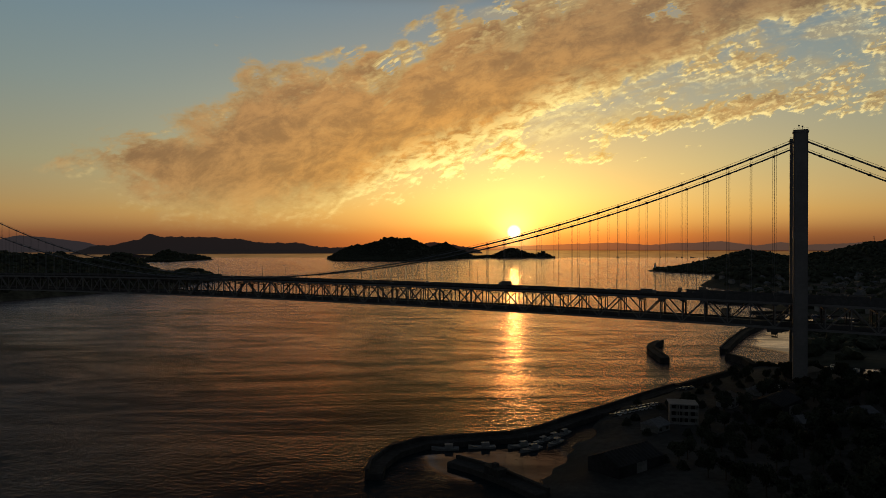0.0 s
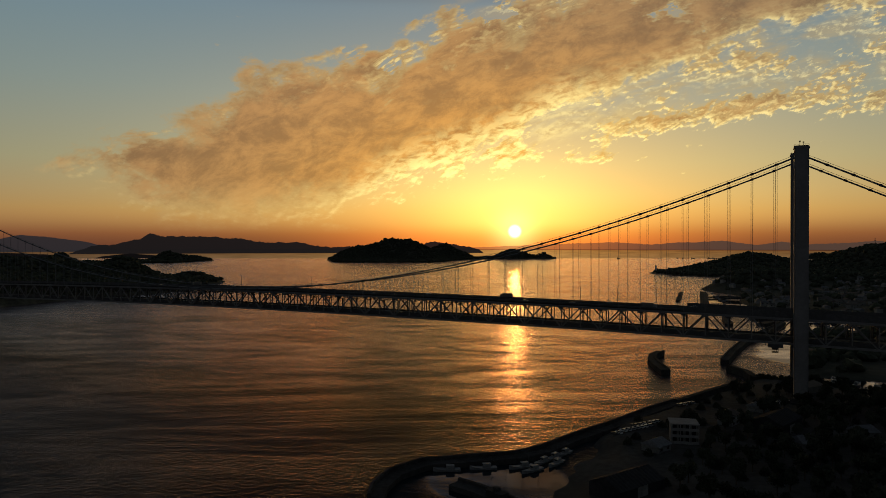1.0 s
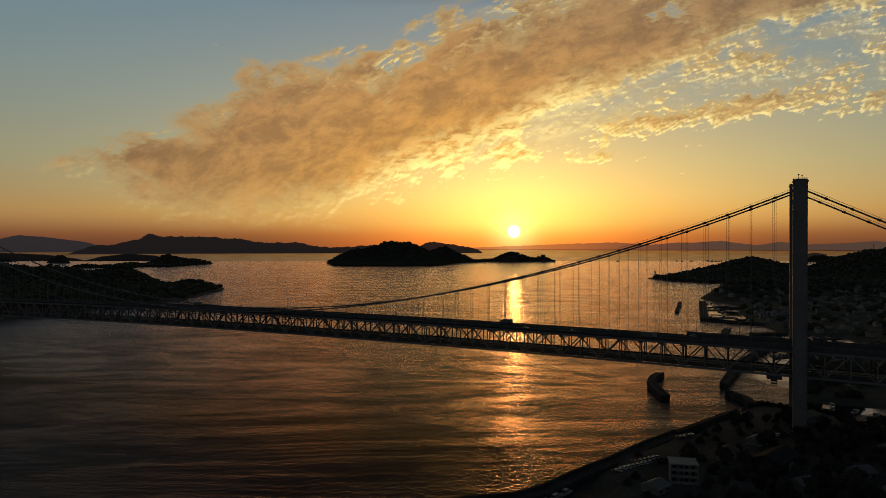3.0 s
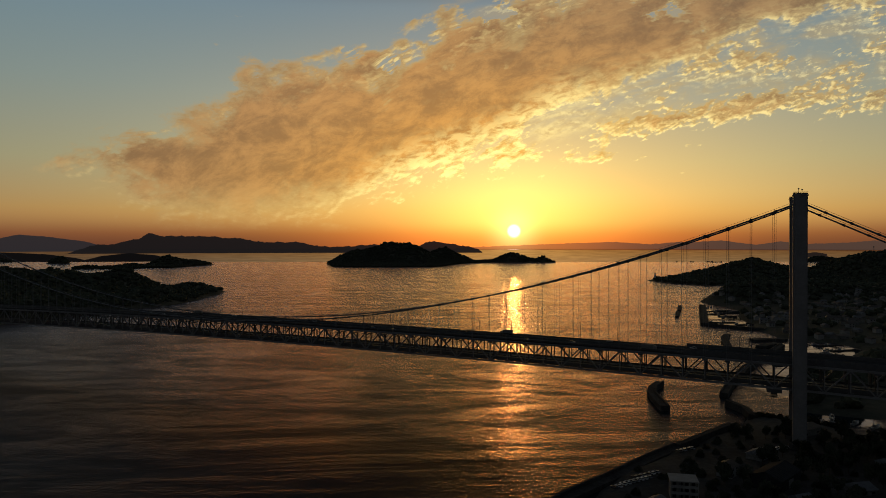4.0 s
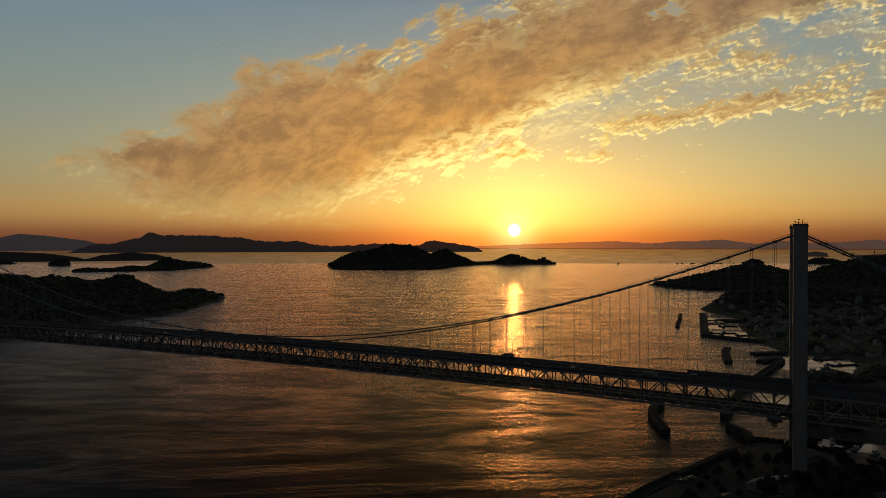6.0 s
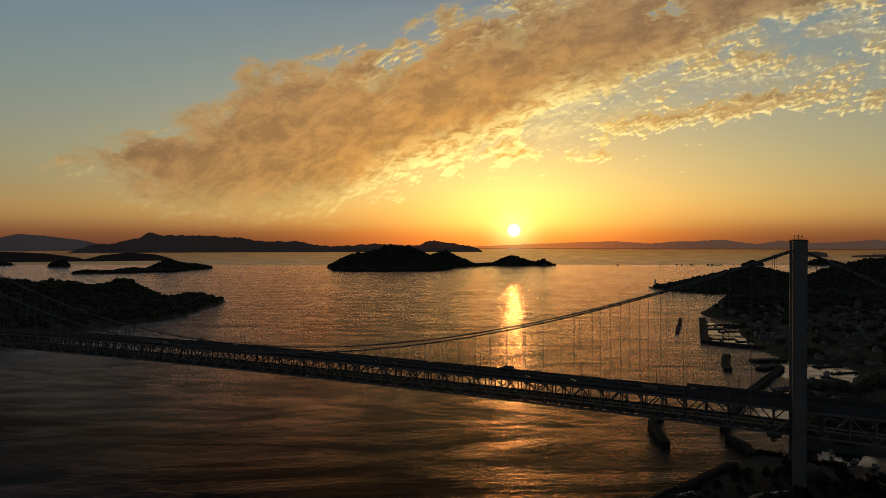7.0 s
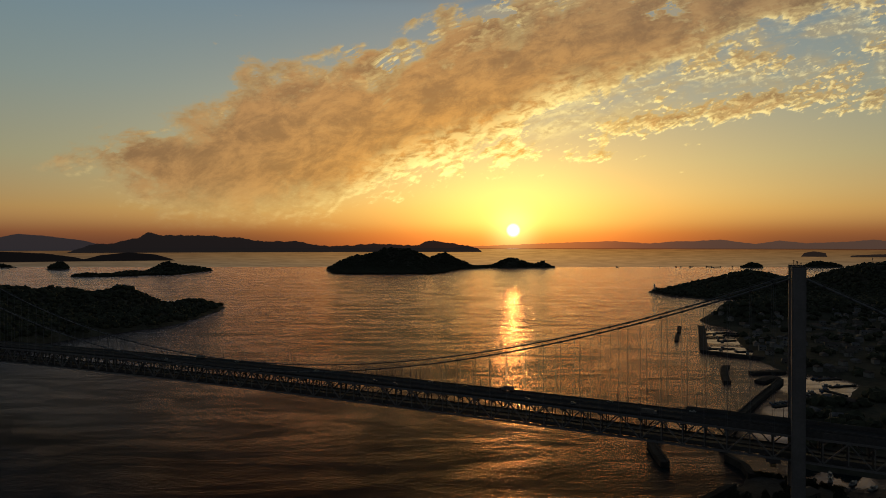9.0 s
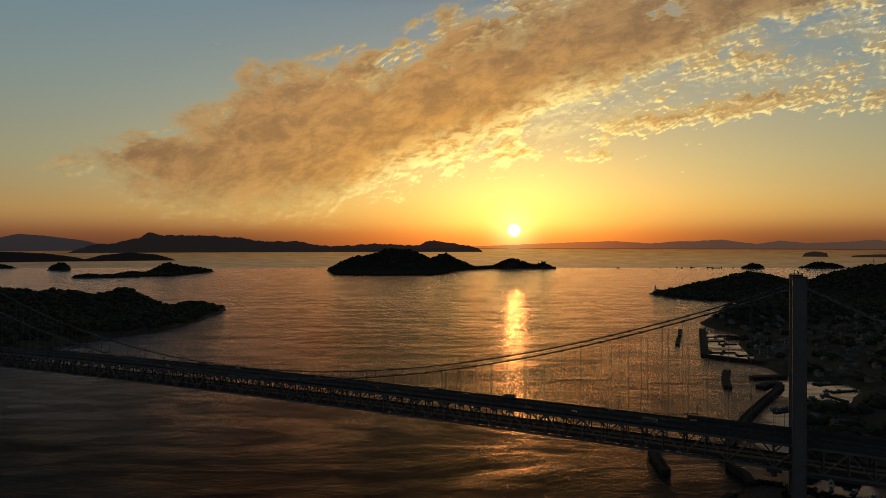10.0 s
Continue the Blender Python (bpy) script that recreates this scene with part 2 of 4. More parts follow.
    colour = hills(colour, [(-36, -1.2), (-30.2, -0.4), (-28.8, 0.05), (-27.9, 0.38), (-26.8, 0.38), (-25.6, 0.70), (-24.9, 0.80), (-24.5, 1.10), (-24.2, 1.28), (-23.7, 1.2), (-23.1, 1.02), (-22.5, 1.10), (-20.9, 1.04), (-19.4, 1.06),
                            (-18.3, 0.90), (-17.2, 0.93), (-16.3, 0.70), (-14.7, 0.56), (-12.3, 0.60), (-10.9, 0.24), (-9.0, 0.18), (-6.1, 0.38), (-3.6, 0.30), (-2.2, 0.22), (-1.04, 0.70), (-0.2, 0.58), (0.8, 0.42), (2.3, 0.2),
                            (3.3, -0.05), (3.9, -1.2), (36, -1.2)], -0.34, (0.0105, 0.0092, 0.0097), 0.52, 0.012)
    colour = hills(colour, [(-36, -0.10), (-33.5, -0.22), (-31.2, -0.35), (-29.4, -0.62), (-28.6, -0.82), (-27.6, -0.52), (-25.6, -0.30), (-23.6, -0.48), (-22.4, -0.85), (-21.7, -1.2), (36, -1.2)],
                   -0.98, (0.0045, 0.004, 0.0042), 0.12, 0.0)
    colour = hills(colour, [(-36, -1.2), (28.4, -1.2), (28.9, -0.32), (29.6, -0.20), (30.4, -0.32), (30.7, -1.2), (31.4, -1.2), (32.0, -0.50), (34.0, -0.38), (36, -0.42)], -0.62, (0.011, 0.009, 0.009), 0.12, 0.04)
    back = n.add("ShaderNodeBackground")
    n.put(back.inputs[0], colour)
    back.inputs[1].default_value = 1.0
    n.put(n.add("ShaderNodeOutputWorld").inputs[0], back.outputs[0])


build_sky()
sun = new("sun", bpy.data.lights.new("sun", "SUN"))
sun.data.energy, sun.data.angle, sun.data.color = 0.022, radians(0.6), (1.0, 0.35, 0.06)
BEAM_EL = 1.6                   # clears the low islands between
sun_way = Vector((math.sin(radians(SUN_AZ)) * math.cos(radians(BEAM_EL)), math.cos(radians(SUN_AZ)) * math.cos(radians(BEAM_EL)), math.sin(radians(BEAM_EL))))
sun.matrix_world = look(sun_way * 900, (0, 0, 0))


# ---- materials ----
def material(name, base, rough=0.7, metal=0.0, vary=0.25, grain=1.0, stain=0.08, bump=0.15, second=None, shine=0.5):
    """A surface with grain, stains and fine relief. grain, stain: cycles per metre."""
    mat = bpy.data.materials.new(name)
    mat.use_nodes = True
    n = Nodes(mat.node_tree)
    where = n.add("ShaderNodeTexCoord").outputs["Object"]
    small, large = n.noise(where, grain, 5, 0.6), n.noise(where, stain, 4, 0.6, 0.5)
    both = n.math("ADD", n.math("MULTIPLY", small, 0.45), n.math("MULTIPLY", large, 0.55))
    other = second or tuple(c * (1 - vary) for c in base)
    pick = n.add("ShaderNodeObjectInfo").outputs["Random"]
    colour = n.mix(n.step(both, 0.38, 0.64), other, tuple(min(1, c * (1 + vary * 0.5)) for c in base))
    colour = n.mix(n.math("MULTIPLY", pick, vary), colour, other)
    shader = n.add("ShaderNodeBsdfPrincipled")
    n.put(shader.inputs["Base Color"], colour)
    n.put(shader.inputs["Roughness"], n.math("ADD", rough - 0.12, n.math("MULTIPLY", both, 0.24)))
    shader.inputs["Metallic"].default_value = metal
    shader.inputs["Specular IOR Level"].default_value = shine
    if bump:
        relief = n.add("ShaderNodeBump")
        relief.inputs["Strength"].default_value, relief.inputs["Distance"].default_value = 0.6, bump
        n.put(relief.inputs["Height"], small)
        n.put(shader.inputs["Normal"], relief.outputs[0])
    n.put(n.add("ShaderNodeOutputMaterial").inputs[0], shader.outputs[0])
    return mat


def water_material():
    mat = bpy.data.materials.new("sea_water")
    mat.use_nodes = True
    n = Nodes(mat.node_tree)
    where = n.add("ShaderNodeTexCoord").outputs["Object"]
    squash = n.add("ShaderNodeMapping")
    n.put(squash.inputs[0], where)
    squash.inputs["Rotation"].default_value = (0, 0, radians(-12))
    squash.inputs["Scale"].default_value = (0.85, 1.0, 1.0)
    lie = squash.outputs[0]
    streak = n.add("ShaderNodeMapping")
    n.put(streak.inputs[0], where)
    streak.inputs["Rotation"].default_value = (0, 0, radians(-14))
    streak.inputs["Scale"].default_value = (0.42, 1.0, 1.0)
    current = n.noise(streak.outputs[0], 0.0070, 6, 0.62, 2.6)       # eddies and slicks of the tide
    calm = n.step(current, 0.40, 0.60)
    swell = n.noise(lie, 0.045, 2, 0.5, 0.6)
    chop = n.noise(lie, 0.42, 3, 0.6, 0.6)
    ripple = n.noise(lie, 1.05, 2, 0.5)
    height = n.math("ADD", n.math("MULTIPLY", swell, 0.45), n.math("ADD", n.math("MULTIPLY", chop, 0.56), n.math("MULTIPLY", ripple, 0.18)))
    height = n.math("MULTIPLY", height, n.math("ADD", 0.58, n.math("MULTIPLY", calm, 0.60)))
    # sheltered water inside the harbours lies smooth
    shelter = None
    for centre, reach in (((22, 274, 0), 34.0), ((319.5, 570.5, 0), 46.0), ((331.8, 609.2, 0), 40.0), ((361.8, 654.4, 0), 38.0), ((447.3, 781.6, 0), 62.0), ((464.4, 1049.3, 0), 44.0), ((498.3, 1141.7, 0), 44.0), ((534.6, 1242.6, 0), 44.0), ((283.9, 478.2, 0), 30.0)):
        gap = n.add("ShaderNodeVectorMath")
        gap.operation = "DISTANCE"
        n.put(gap.inputs[0], where)
        gap.inputs[1].default_value = centre
        inside = n.step(gap.outputs["Value"], reach * 0.82, reach * 1.1, 1.0, 0.0)
        shelter = inside if shelter is None else n.math("MAXIMUM", shelter, inside)
    height = n.math("MULTIPLY", height, n.math("SUBTRACT", 1.0, n.math("MULTIPLY", shelter, 0.93)))
    relief = n.add("ShaderNodeBump")
    relief.inputs["Strength"].default_value, relief.inputs["Distance"].default_value = 1.0, 1.0
    n.put(relief.inputs["Height"], height)
    fine = n.add("ShaderNodeMapping")
    n.put(fine.inputs[0], where)
    fine.inputs["Rotation"].default_value = (0, 0, radians(6))
    fine.inputs["Scale"].default_value = (0.30, 1.0, 1.0)
    slick = n.step(n.noise(fine.outputs[0], 0.030, 7, 0.66, 1.8), 0.40, 0.60, 0.64, 1.30)       # oily streaks shine more
    slick = n.math("MULTIPLY", slick, n.step(current, 0.36, 0.62, 0.76, 1.20))
    deep = n.add("ShaderNodeBsdfDiffuse")
    deep.inputs["Color"].default_value = (0.011, 0.019, 0.022, 1)
    gloss = n.add("ShaderNodeBsdfGlossy")
    gloss.inputs["Color"].default_value = (0.95, 0.83, 0.95, 1)
    n.put(gloss.inputs["Roughness"], n.math("MULTIPLY", n.math("ADD", 0.08, n.math("MULTIPLY", calm, 0.05)), n.math("SUBTRACT", 1.0, n.math("MULTIPLY", shelter, 0.7))))
    n.put(gloss.inputs["Normal"], relief.outputs[0])
    broad = n.add("ShaderNodeBsdfGlossy")                 # ripples too small to tell apart spread the sun's track
    broad.inputs["Color"].default_value = (0.95, 0.80, 0.84, 1)
    broad.inputs["Roughness"].default_value = 0.46
    n.put(broad.inputs["Normal"], relief.outputs[0])
    both = n.add("ShaderNodeMixShader")
    n.put(both.inputs[0], n.math("SUBTRACT", 0.16, n.math("MULTIPLY", shelter, 0.16)))
    n.put(both.inputs[1], gloss.outputs[0])
    n.put(both.inputs[2], broad.outputs[0])
    edge = n.add("ShaderNodeFresnel")
    edge.inputs["IOR"].default_value = 1.30
    n.put(edge.inputs["Normal"], relief.outputs[0])
    shader = n.add("ShaderNodeMixShader")
    mirror = n.math("POWER", edge.outputs[0], n.math("SUBTRACT", 2.2, n.math("MULTIPLY", shelter, 1.05)))
    mirror = n.math("MULTIPLY", mirror, n.math("MULTIPLY", slick, n.math("SUBTRACT", 1.92, n.math("MULTIPLY", shelter, 0.95))))
    n.put(shader.inputs[0], n.math("MINIMUM", mirror, 0.94))
    n.put(shader.inputs[1], deep.outputs[0])
    n.put(shader.inputs[2], both.outputs[0])
    n.put(n.add("ShaderNodeOutputMaterial").inputs[0], shader.outputs[0])
    return mat


WATER = water_material()
STEEL = material("grey_painted_steel", (0.165, 0.164, 0.166), 0.6, 0.0, 0.2, 0.6, 0.06, 0.02)
DARK_STEEL = material("weathered_steel", (0.070, 0.071, 0.074), 0.7, 0.0, 0.3, 0.8, 0.1, 0.02)
CABLE = material("wrapped_cable", (0.13, 0.14, 0.15), 0.6, 0.0, 0.2, 2.0, 0.1, 0.02)
ASPHALT = material("asphalt", (0.05, 0.05, 0.052), 0.9, 0.0, 0.3, 1.5, 0.05, 0.03, None, 0.15)
CONCRETE = material("weathered_concrete", (0.06, 0.058, 0.056), 0.95, 0.0, 0.4, 0.5, 0.06, 0.08, None, 0.06)
SOIL = material("wooded_ground", (0.080, 0.080, 0.060), 0.95, 0.0, 0.5, 0.12, 0.02, 0.6, None, 0.1)
YARD = material("harbour_yard", (0.070, 0.068, 0.064), 0.95, 0.0, 0.45, 0.35, 0.03, 0.08, None, 0.1)
LEAF = material("dark_foliage", (0.056, 0.064, 0.042), 0.85, 0.0, 0.5, 0.5, 0.05, 0.25, None, 0.15)
BARK = material("bark", (0.09, 0.065, 0.045), 0.9, 0.0, 0.4, 3.0, 0.5, 0.03)
WHITE_WALL = material("white_render_wall", (0.24, 0.236, 0.225), 0.8, 0.0, 0.2, 0.8, 0.15, 0.02)
GREY_WALL = material("grey_wall", (0.19, 0.185, 0.172), 0.85, 0.0, 0.35, 0.8, 0.1, 0.03)
TILE_ROOF = material("grey_tile_roof", (0.14, 0.142, 0.148), 0.7, 0.0, 0.45, 1.5, 0.2, 0.08)
RUST_ROOF = material("rusty_metal_roof", (0.075, 0.058, 0.048), 0.75, 0.0, 0.4, 0.8, 0.12, 0.04)
WINDOW = material("dark_window_glass", (0.02, 0.022, 0.025), 0.2, 0.0, 0.2, 1.0, 0.3, 0.0)
BOAT_WHITE = material("white_boat_hull", (0.22, 0.22, 0.215), 0.45, 0.0, 0.2, 0.6, 0.2, 0.01)
BOAT_BLUE = material("blue_boat_trim", (0.08, 0.13, 0.22), 0.5, 0.0, 0.2, 0.6, 0.2, 0.01)
SHIP = material("dark_ship_paint", (0.09, 0.06, 0.055), 0.6, 0.0, 0.3, 0.1, 0.02, 0.05)
RUBBER = material("tyre_rubber", (0.02, 0.02, 0.02), 0.9, 0.0, 0.2, 3.0, 0.5, 0.01)
CAR_PAINTS = [material("car_paint", c, 0.3, 0.0, 0.1, 0.5, 0.1, 0.0) for c in ((0.62, 0.62, 0.6), (0.3, 0.31, 0.33), (0.05, 0.05, 0.06), (0.1, 0.13, 0.2))]
TAR = material("tarred_sheet", (0.032, 0.032, 0.034), 0.85, 0.0, 0.4, 0.6, 0.1, 0.04, None, 0.15)
LIGHT_PAINT = material("white_lighthouse_paint", (0.7, 0.69, 0.66), 0.6, 0.0, 0.15, 0.5, 0.1, 0.02)


# ---- building helpers ----
def mesh_of(name, bm, mat, smooth=False):
    data = bpy.data.meshes.new(name)
    bm.normal_update()
    bm.to_mesh(data)
    bm.free()
    for m in mat if isinstance(mat, (list, tuple)) else [mat]:
        data.materials.append(m)
    if smooth:
        data.polygons.foreach_set("use_smooth", [True] * len(data.polygons))
    return data


def part(name, bm, mat, parent=None, label="", m=None, smooth=False):
    ob = new(name, bm if isinstance(bm, bpy.types.Mesh) else mesh_of(name, bm, mat, smooth))
    if parent:
        ob.parent = parent
    if m:
        ob.matrix_basis = m
    return tagged(ob, label) if label else ob


def box(bm, x0, x1, y0, y1, z0, z1):
    v = [bm.verts.new((x, y, z)) for z in (z0, z1) for x, y in ((x0, y0), (x1, y0), (x1, y1), (x0, y1))]
    for f in ((3, 2, 1, 0), (4, 5, 6, 7), (0, 1, 5, 4), (1, 2, 6, 5), (2, 3, 7, 6), (3, 0, 4, 7)):
        bm.faces.new([v[i] for i in f])


def beam(bm, p, q, w, h=None):
    """A square bar from p to q."""
    p, q, h = Vector(p), Vector(q), h or w
    way = (q - p).normalized()
    side = way.cross(Vector((0, 0, 1)))
    side = side.normalized() if side.length > 0.01 else Vector((1, 0, 0))
    up = side.cross(way)
    ring = [[bm.verts.new(c + side * (a * w / 2) + up * (b * h / 2)) for a, b in ((-1, -1), (1, -1), (1, 1), (-1, 1))] for c in (p, q)]
    for i in range(4):
        bm.faces.new((ring[0][i], ring[0][(i + 1) % 4], ring[1][(i + 1) % 4], ring[1][i]))
    bm.faces.new(ring[0][::-1]), bm.faces.new(ring[1])


def tube(bm, path, radius, sides=8):
    """A round bar along a path; radius: one for all or one for each point."""
    path = [Vector(p) for p in path]
    rs = radius if isinstance(radius, (list, tuple)) else [radius] * len(path)
    rings = []
    for i, p in enumerate(path):
        way = (path[min(i + 1, len(path) - 1)] - path[max(i - 1, 0)]).normalized()
        side = way.cross(Vector((0, 0, 1)))
        side = side.normalized() if side.length > 0.01 else Vector((1, 0, 0))
        up = side.cross(way)
        rings.append([bm.verts.new(p + (side * math.cos(k * math.tau / sides) + up * math.sin(k * math.tau / sides)) * rs[i]) for k in range(sides)])
    for a, b in zip(rings, rings[1:]):
        for k in range(sides):
            bm.faces.new((a[k], a[(k + 1) % sides], b[(k + 1) % sides], b[k]))
    bm.faces.new(rings[0][::-1]), bm.faces.new(rings[-1])


def prism(bm, outline, z0, z1):
    """An upright prism over an outline; outline counter-clockwise."""
    low = [bm.verts.new((x, y, z0)) for x, y in outline]
    high = [bm.verts.new((x, y, z1)) for x, y in outline]
    count = len(outline)
    for i in range(count):
        bm.faces.new((low[i], low[(i + 1) % count], high[(i + 1) % count], high[i]))
    bm.faces.new(high), bm.faces.new(low[::-1])


def thing(name, label, category, m=None, group="", kind=""):
    ob = new(name)
    ob.empty_display_size = 0.5
    if m:
        ob.matrix_basis = m
    return tagged(ob, label, category, group, kind)


# ---- sea and land ----
def sea_level(x, y):
    """The sea falls away with the curve of the earth."""
    return -(np.square(np.asarray(x, float)) + np.square(np.asarray(y, float))) / 14.8e6


def grid_mesh(name, xs, ys, zs, mat, keep=None):
    nx, ny = len(xs), len(ys)
    gx, gy = np.meshgrid(xs, ys)
    co = np.stack([gx, gy, zs], -1).reshape(-1, 3)
    i = np.arange(nx * ny).reshape(ny, nx)
    quads = np.stack([i[:-1, :-1], i[:-1, 1:], i[1:, 1:], i[1:, :-1]], -1).reshape(-1, 4)
    if keep is not None:
        quads = quads[keep.reshape(-1)[quads].any(1)]
        used = np.unique(quads)
        back = np.full(nx * ny, -1)
        back[used] = np.arange(len(used))
        co, quads = co[used], back[quads]
    data = bpy.data.meshes.new(name)
    data.from_pydata(co.tolist(), [], quads.tolist())
    data.polygons.foreach_set("use_smooth", [True] * len(data.polygons))
    data.materials.append(mat)
    return data


def build_sea():
    xs, ys = np.linspace(-5600, 5600, 29), np.linspace(-2500, 4990, 31)
    gx, gy = np.meshgrid(xs, ys)
    ob = new("water", grid_mesh("water", xs, ys, sea_level(gx, gy), WATER))
    tagged(ob, "rippled tidal sea reflecting the orange sunset", "sea", kind="structure")


build_sea()


def inland(px, py, outline):
    """Distance to an outline: above nought inside, below outside."""
    d = np.full(px.shape, 1e9)
    odd = np.zeros(px.shape, bool)
    for (ax, ay), (bx, by) in zip(outline, outline[1:] + outline[:1]):
        ex, ey = bx - ax, by - ay
        k = np.clip(((px - ax) * ex + (py - ay) * ey) / (ex * ex + ey * ey), 0, 1)
        d = np.minimum(d, np.hypot(px - ax - k * ex, py - ay - k * ey))
        if ay != by:
            odd ^= ((ay > py) != (by > py)) & (px < (bx - ax) * (py - ay) / (by - ay) + ax)
    return np.where(odd, d, -d)


def rough_field(px, py, size, seed):
    """Smooth random heights between -1 and 1."""
    rng = np.random.RandomState(seed)
    out = np.zeros(px.shape)
    for octave in range(4):
        for _ in range(5):
            a, ph = rng.uniform(0, math.tau), rng.uniform(0, math.tau)
            k = math.tau / size * 2 ** octave * rng.uniform(0.7, 1.4)
            out += np.sin((px * math.cos(a) + py * math.sin(a)) * k + ph) * 0.3 / 1.75 ** octave
    return out


LANDS = {}


def land_height(name, px, py):
    outline, mounds, beach, rise, seed = LANDS[name]
    far = inland(px, py, outline) + rough_field(px, py, 90, seed) * 5
    z = np.clip(far * 0.35, -6, beach) + np.clip(far - 10, 0, 400) * rise
    for x, y, wide, deep, turn, high in mounds:
        c, s = math.cos(radians(turn)), math.sin(radians(turn))
        u, v = ((px - x) * c + (py - y) * s) / wide, ((py - y) * c - (px - x) * s) / deep
        z = z + high * np.exp(-(u * u + v * v)) * np.clip((far + 25) / 70, 0, 1) * (1 + 0.10 * rough_field(px, py, 140, seed + 3))
    return z + sea_level(px, py), far


def land(name, label, outline, mounds, cell, beach=3.0, rise=0.0, seed=1, mat=None, category="island"):
    LANDS[name] = (outline, mounds, beach, rise, seed)
    ox, oy = [p[0] for p in outline], [p[1] for p in outline]
    xs, ys = np.arange(min(ox) - 40, max(ox) + 40, cell), np.arange(min(oy) - 40, max(oy) + 40, cell)
    gx, gy = np.meshgrid(xs, ys)
    zs, far = land_height(name, gx, gy)
    ob = new(name, grid_mesh(name, xs, ys, zs, mat or SOIL, keep=far > -16))
    return tagged(ob, label, category, kind="structure")


def clump_shapes(count, seed):
    """Uneven leafy masses, as vertices and triangles."""
    shapes = []
    rng = np.random.RandomState(seed)
    for _ in range(count):
        bm = bmesh.new()
        bmesh.ops.create_icosphere(bm, subdivisions=2, radius=1.0)
        off = Vector(rng.uniform(-50, 50, 3).tolist())
        for v in bm.verts:
            k = 1 + 0.55 * noise.noise(v.co * 1.6 + off) + 0.35 * noise.noise(v.co * 4.2 + off)
            v.co = Vector((v.co.x * k, v.co.y * k, v.co.z * k * 0.85))
        co = np.array([v.co[:] for v in bm.verts])
        tri = np.array([[v.index for v in f.verts] for f in bm.faces])
        bm.free()
        shapes.append((co, tri))
    return shapes


CLUMPS = clump_shapes(6, 5)


def woods(name, label, on, count, size, seed, bare=None, lift=0.35):
    """Tree crowns spread over a piece of land, as one mass."""
    rng = np.random.RandomState(seed)
    outline = LANDS[on][0]
    ox, oy = [p[0] for p in outline], [p[1] for p in outline]
    px, py = rng.uniform(min(ox), max(ox), count * 4), rng.uniform(min(oy), max(oy), count * 4)
    z, far = land_height(on, px, py)
    good = (far > 7) & (z - sea_level(px, py) > 1.5)
    if bare is not None:
        good &= ~bare(px, py, z, rng)
    px, py, z = px[good][:count], py[good][:count], z[good][:count]
    cos, tris, start = [], [], 0
    for x, y, h in zip(px, py, z):
        co, tri = CLUMPS[rng.randint(len(CLUMPS))]
        r = size * rng.uniform(0.55, 1.25)
        a = rng.uniform(0, math.tau)
        c, s = math.cos(a), math.sin(a)
        cos.append(np.stack([(co[:, 0] * c - co[:, 1] * s) * r + x, (co[:, 0] * s + co[:, 1] * c) * r + y, co[:, 2] * r + h + r * lift], -1))
        tris.append(tri + start)
        start += len(co)
    data = bpy.data.meshes.new(name)
    data.from_pydata(np.concatenate(cos).tolist(), [], np.concatenate(tris).tolist())
    data.materials.append(LEAF)
    return tagged(new(name, data), label, "woods", kind="stuff")


# the island under the far end of the bridge
land("island_ground", "dark wooded island hill sloping into the strait",
     [(-601.1, 1798.6), (-578.4, 1663.3), (-574, 1522), (-572, 1410), (-598, 1335), (-640, 1250), (-690, 1150), (-720, 1020), (-745, 900), (-760, 760), (-790, 556),
      (-1294, 497.7), (-1664, 880.9), (-1610.5, 1610.5), (-1080.8, 1785.6), (-752.4, 1768.2)],
     [(-930, 1557, 200, 180, 0, 38), (-1000, 1500, 90, 120, 0, 8), (-758, 1590, 42, 80, 0, 27), (-800, 1580, 60, 90, 0, 12), (-645, 1690, 48, 90, 0, 18), (-1103, 1342, 316, 288, 0, 38.4), (-640, 1450, 50, 110, 0, 12), (-874, 1068, 243, 252, 0, 25.2)],
     14, 2.5, 0.0, 11)
woods("island_woods", "dense dark broadleaf woods on the island", "island_ground", 9000, 6.2, 21)

# the wooded island in the middle of the sound
land("middle_island_ground", "dark wooded island with a long low tail",
     [(-815, 4620), (-745, 4260), (-640, 3770), (-500, 3710), (-329, 3690), (-60, 3730), (30, 3940), (60, 4200), (130, 4420), (220, 4540), (309, 4700), (478, 4750), (733, 4800), (828, 4770), (835, 4850),
      (700, 4960), (400, 4980), (200, 4930), (-100, 5050), (-500, 5050), (-760, 4860)],
     [(-390, 4600, 200, 260, 0, 122), (-640, 4500, 110, 260, 0, 50), (-190, 4480, 130, 260, 0, 74), (10, 4680, 95, 180, 0, 92), (140, 4720, 70, 110, 0, 34), (500, 4860, 105, 70, 0, 64), (745, 4870, 55, 50, 0, 44), (620, 4865, 60, 50, 0, 20), (300, 4800, 70, 60, 0, 10)],
     24, 3.0, 0.0, 17)
woods("middle_island_woods", "dense dark woods on the island", "middle_island_ground", 6500, 7.5, 22)

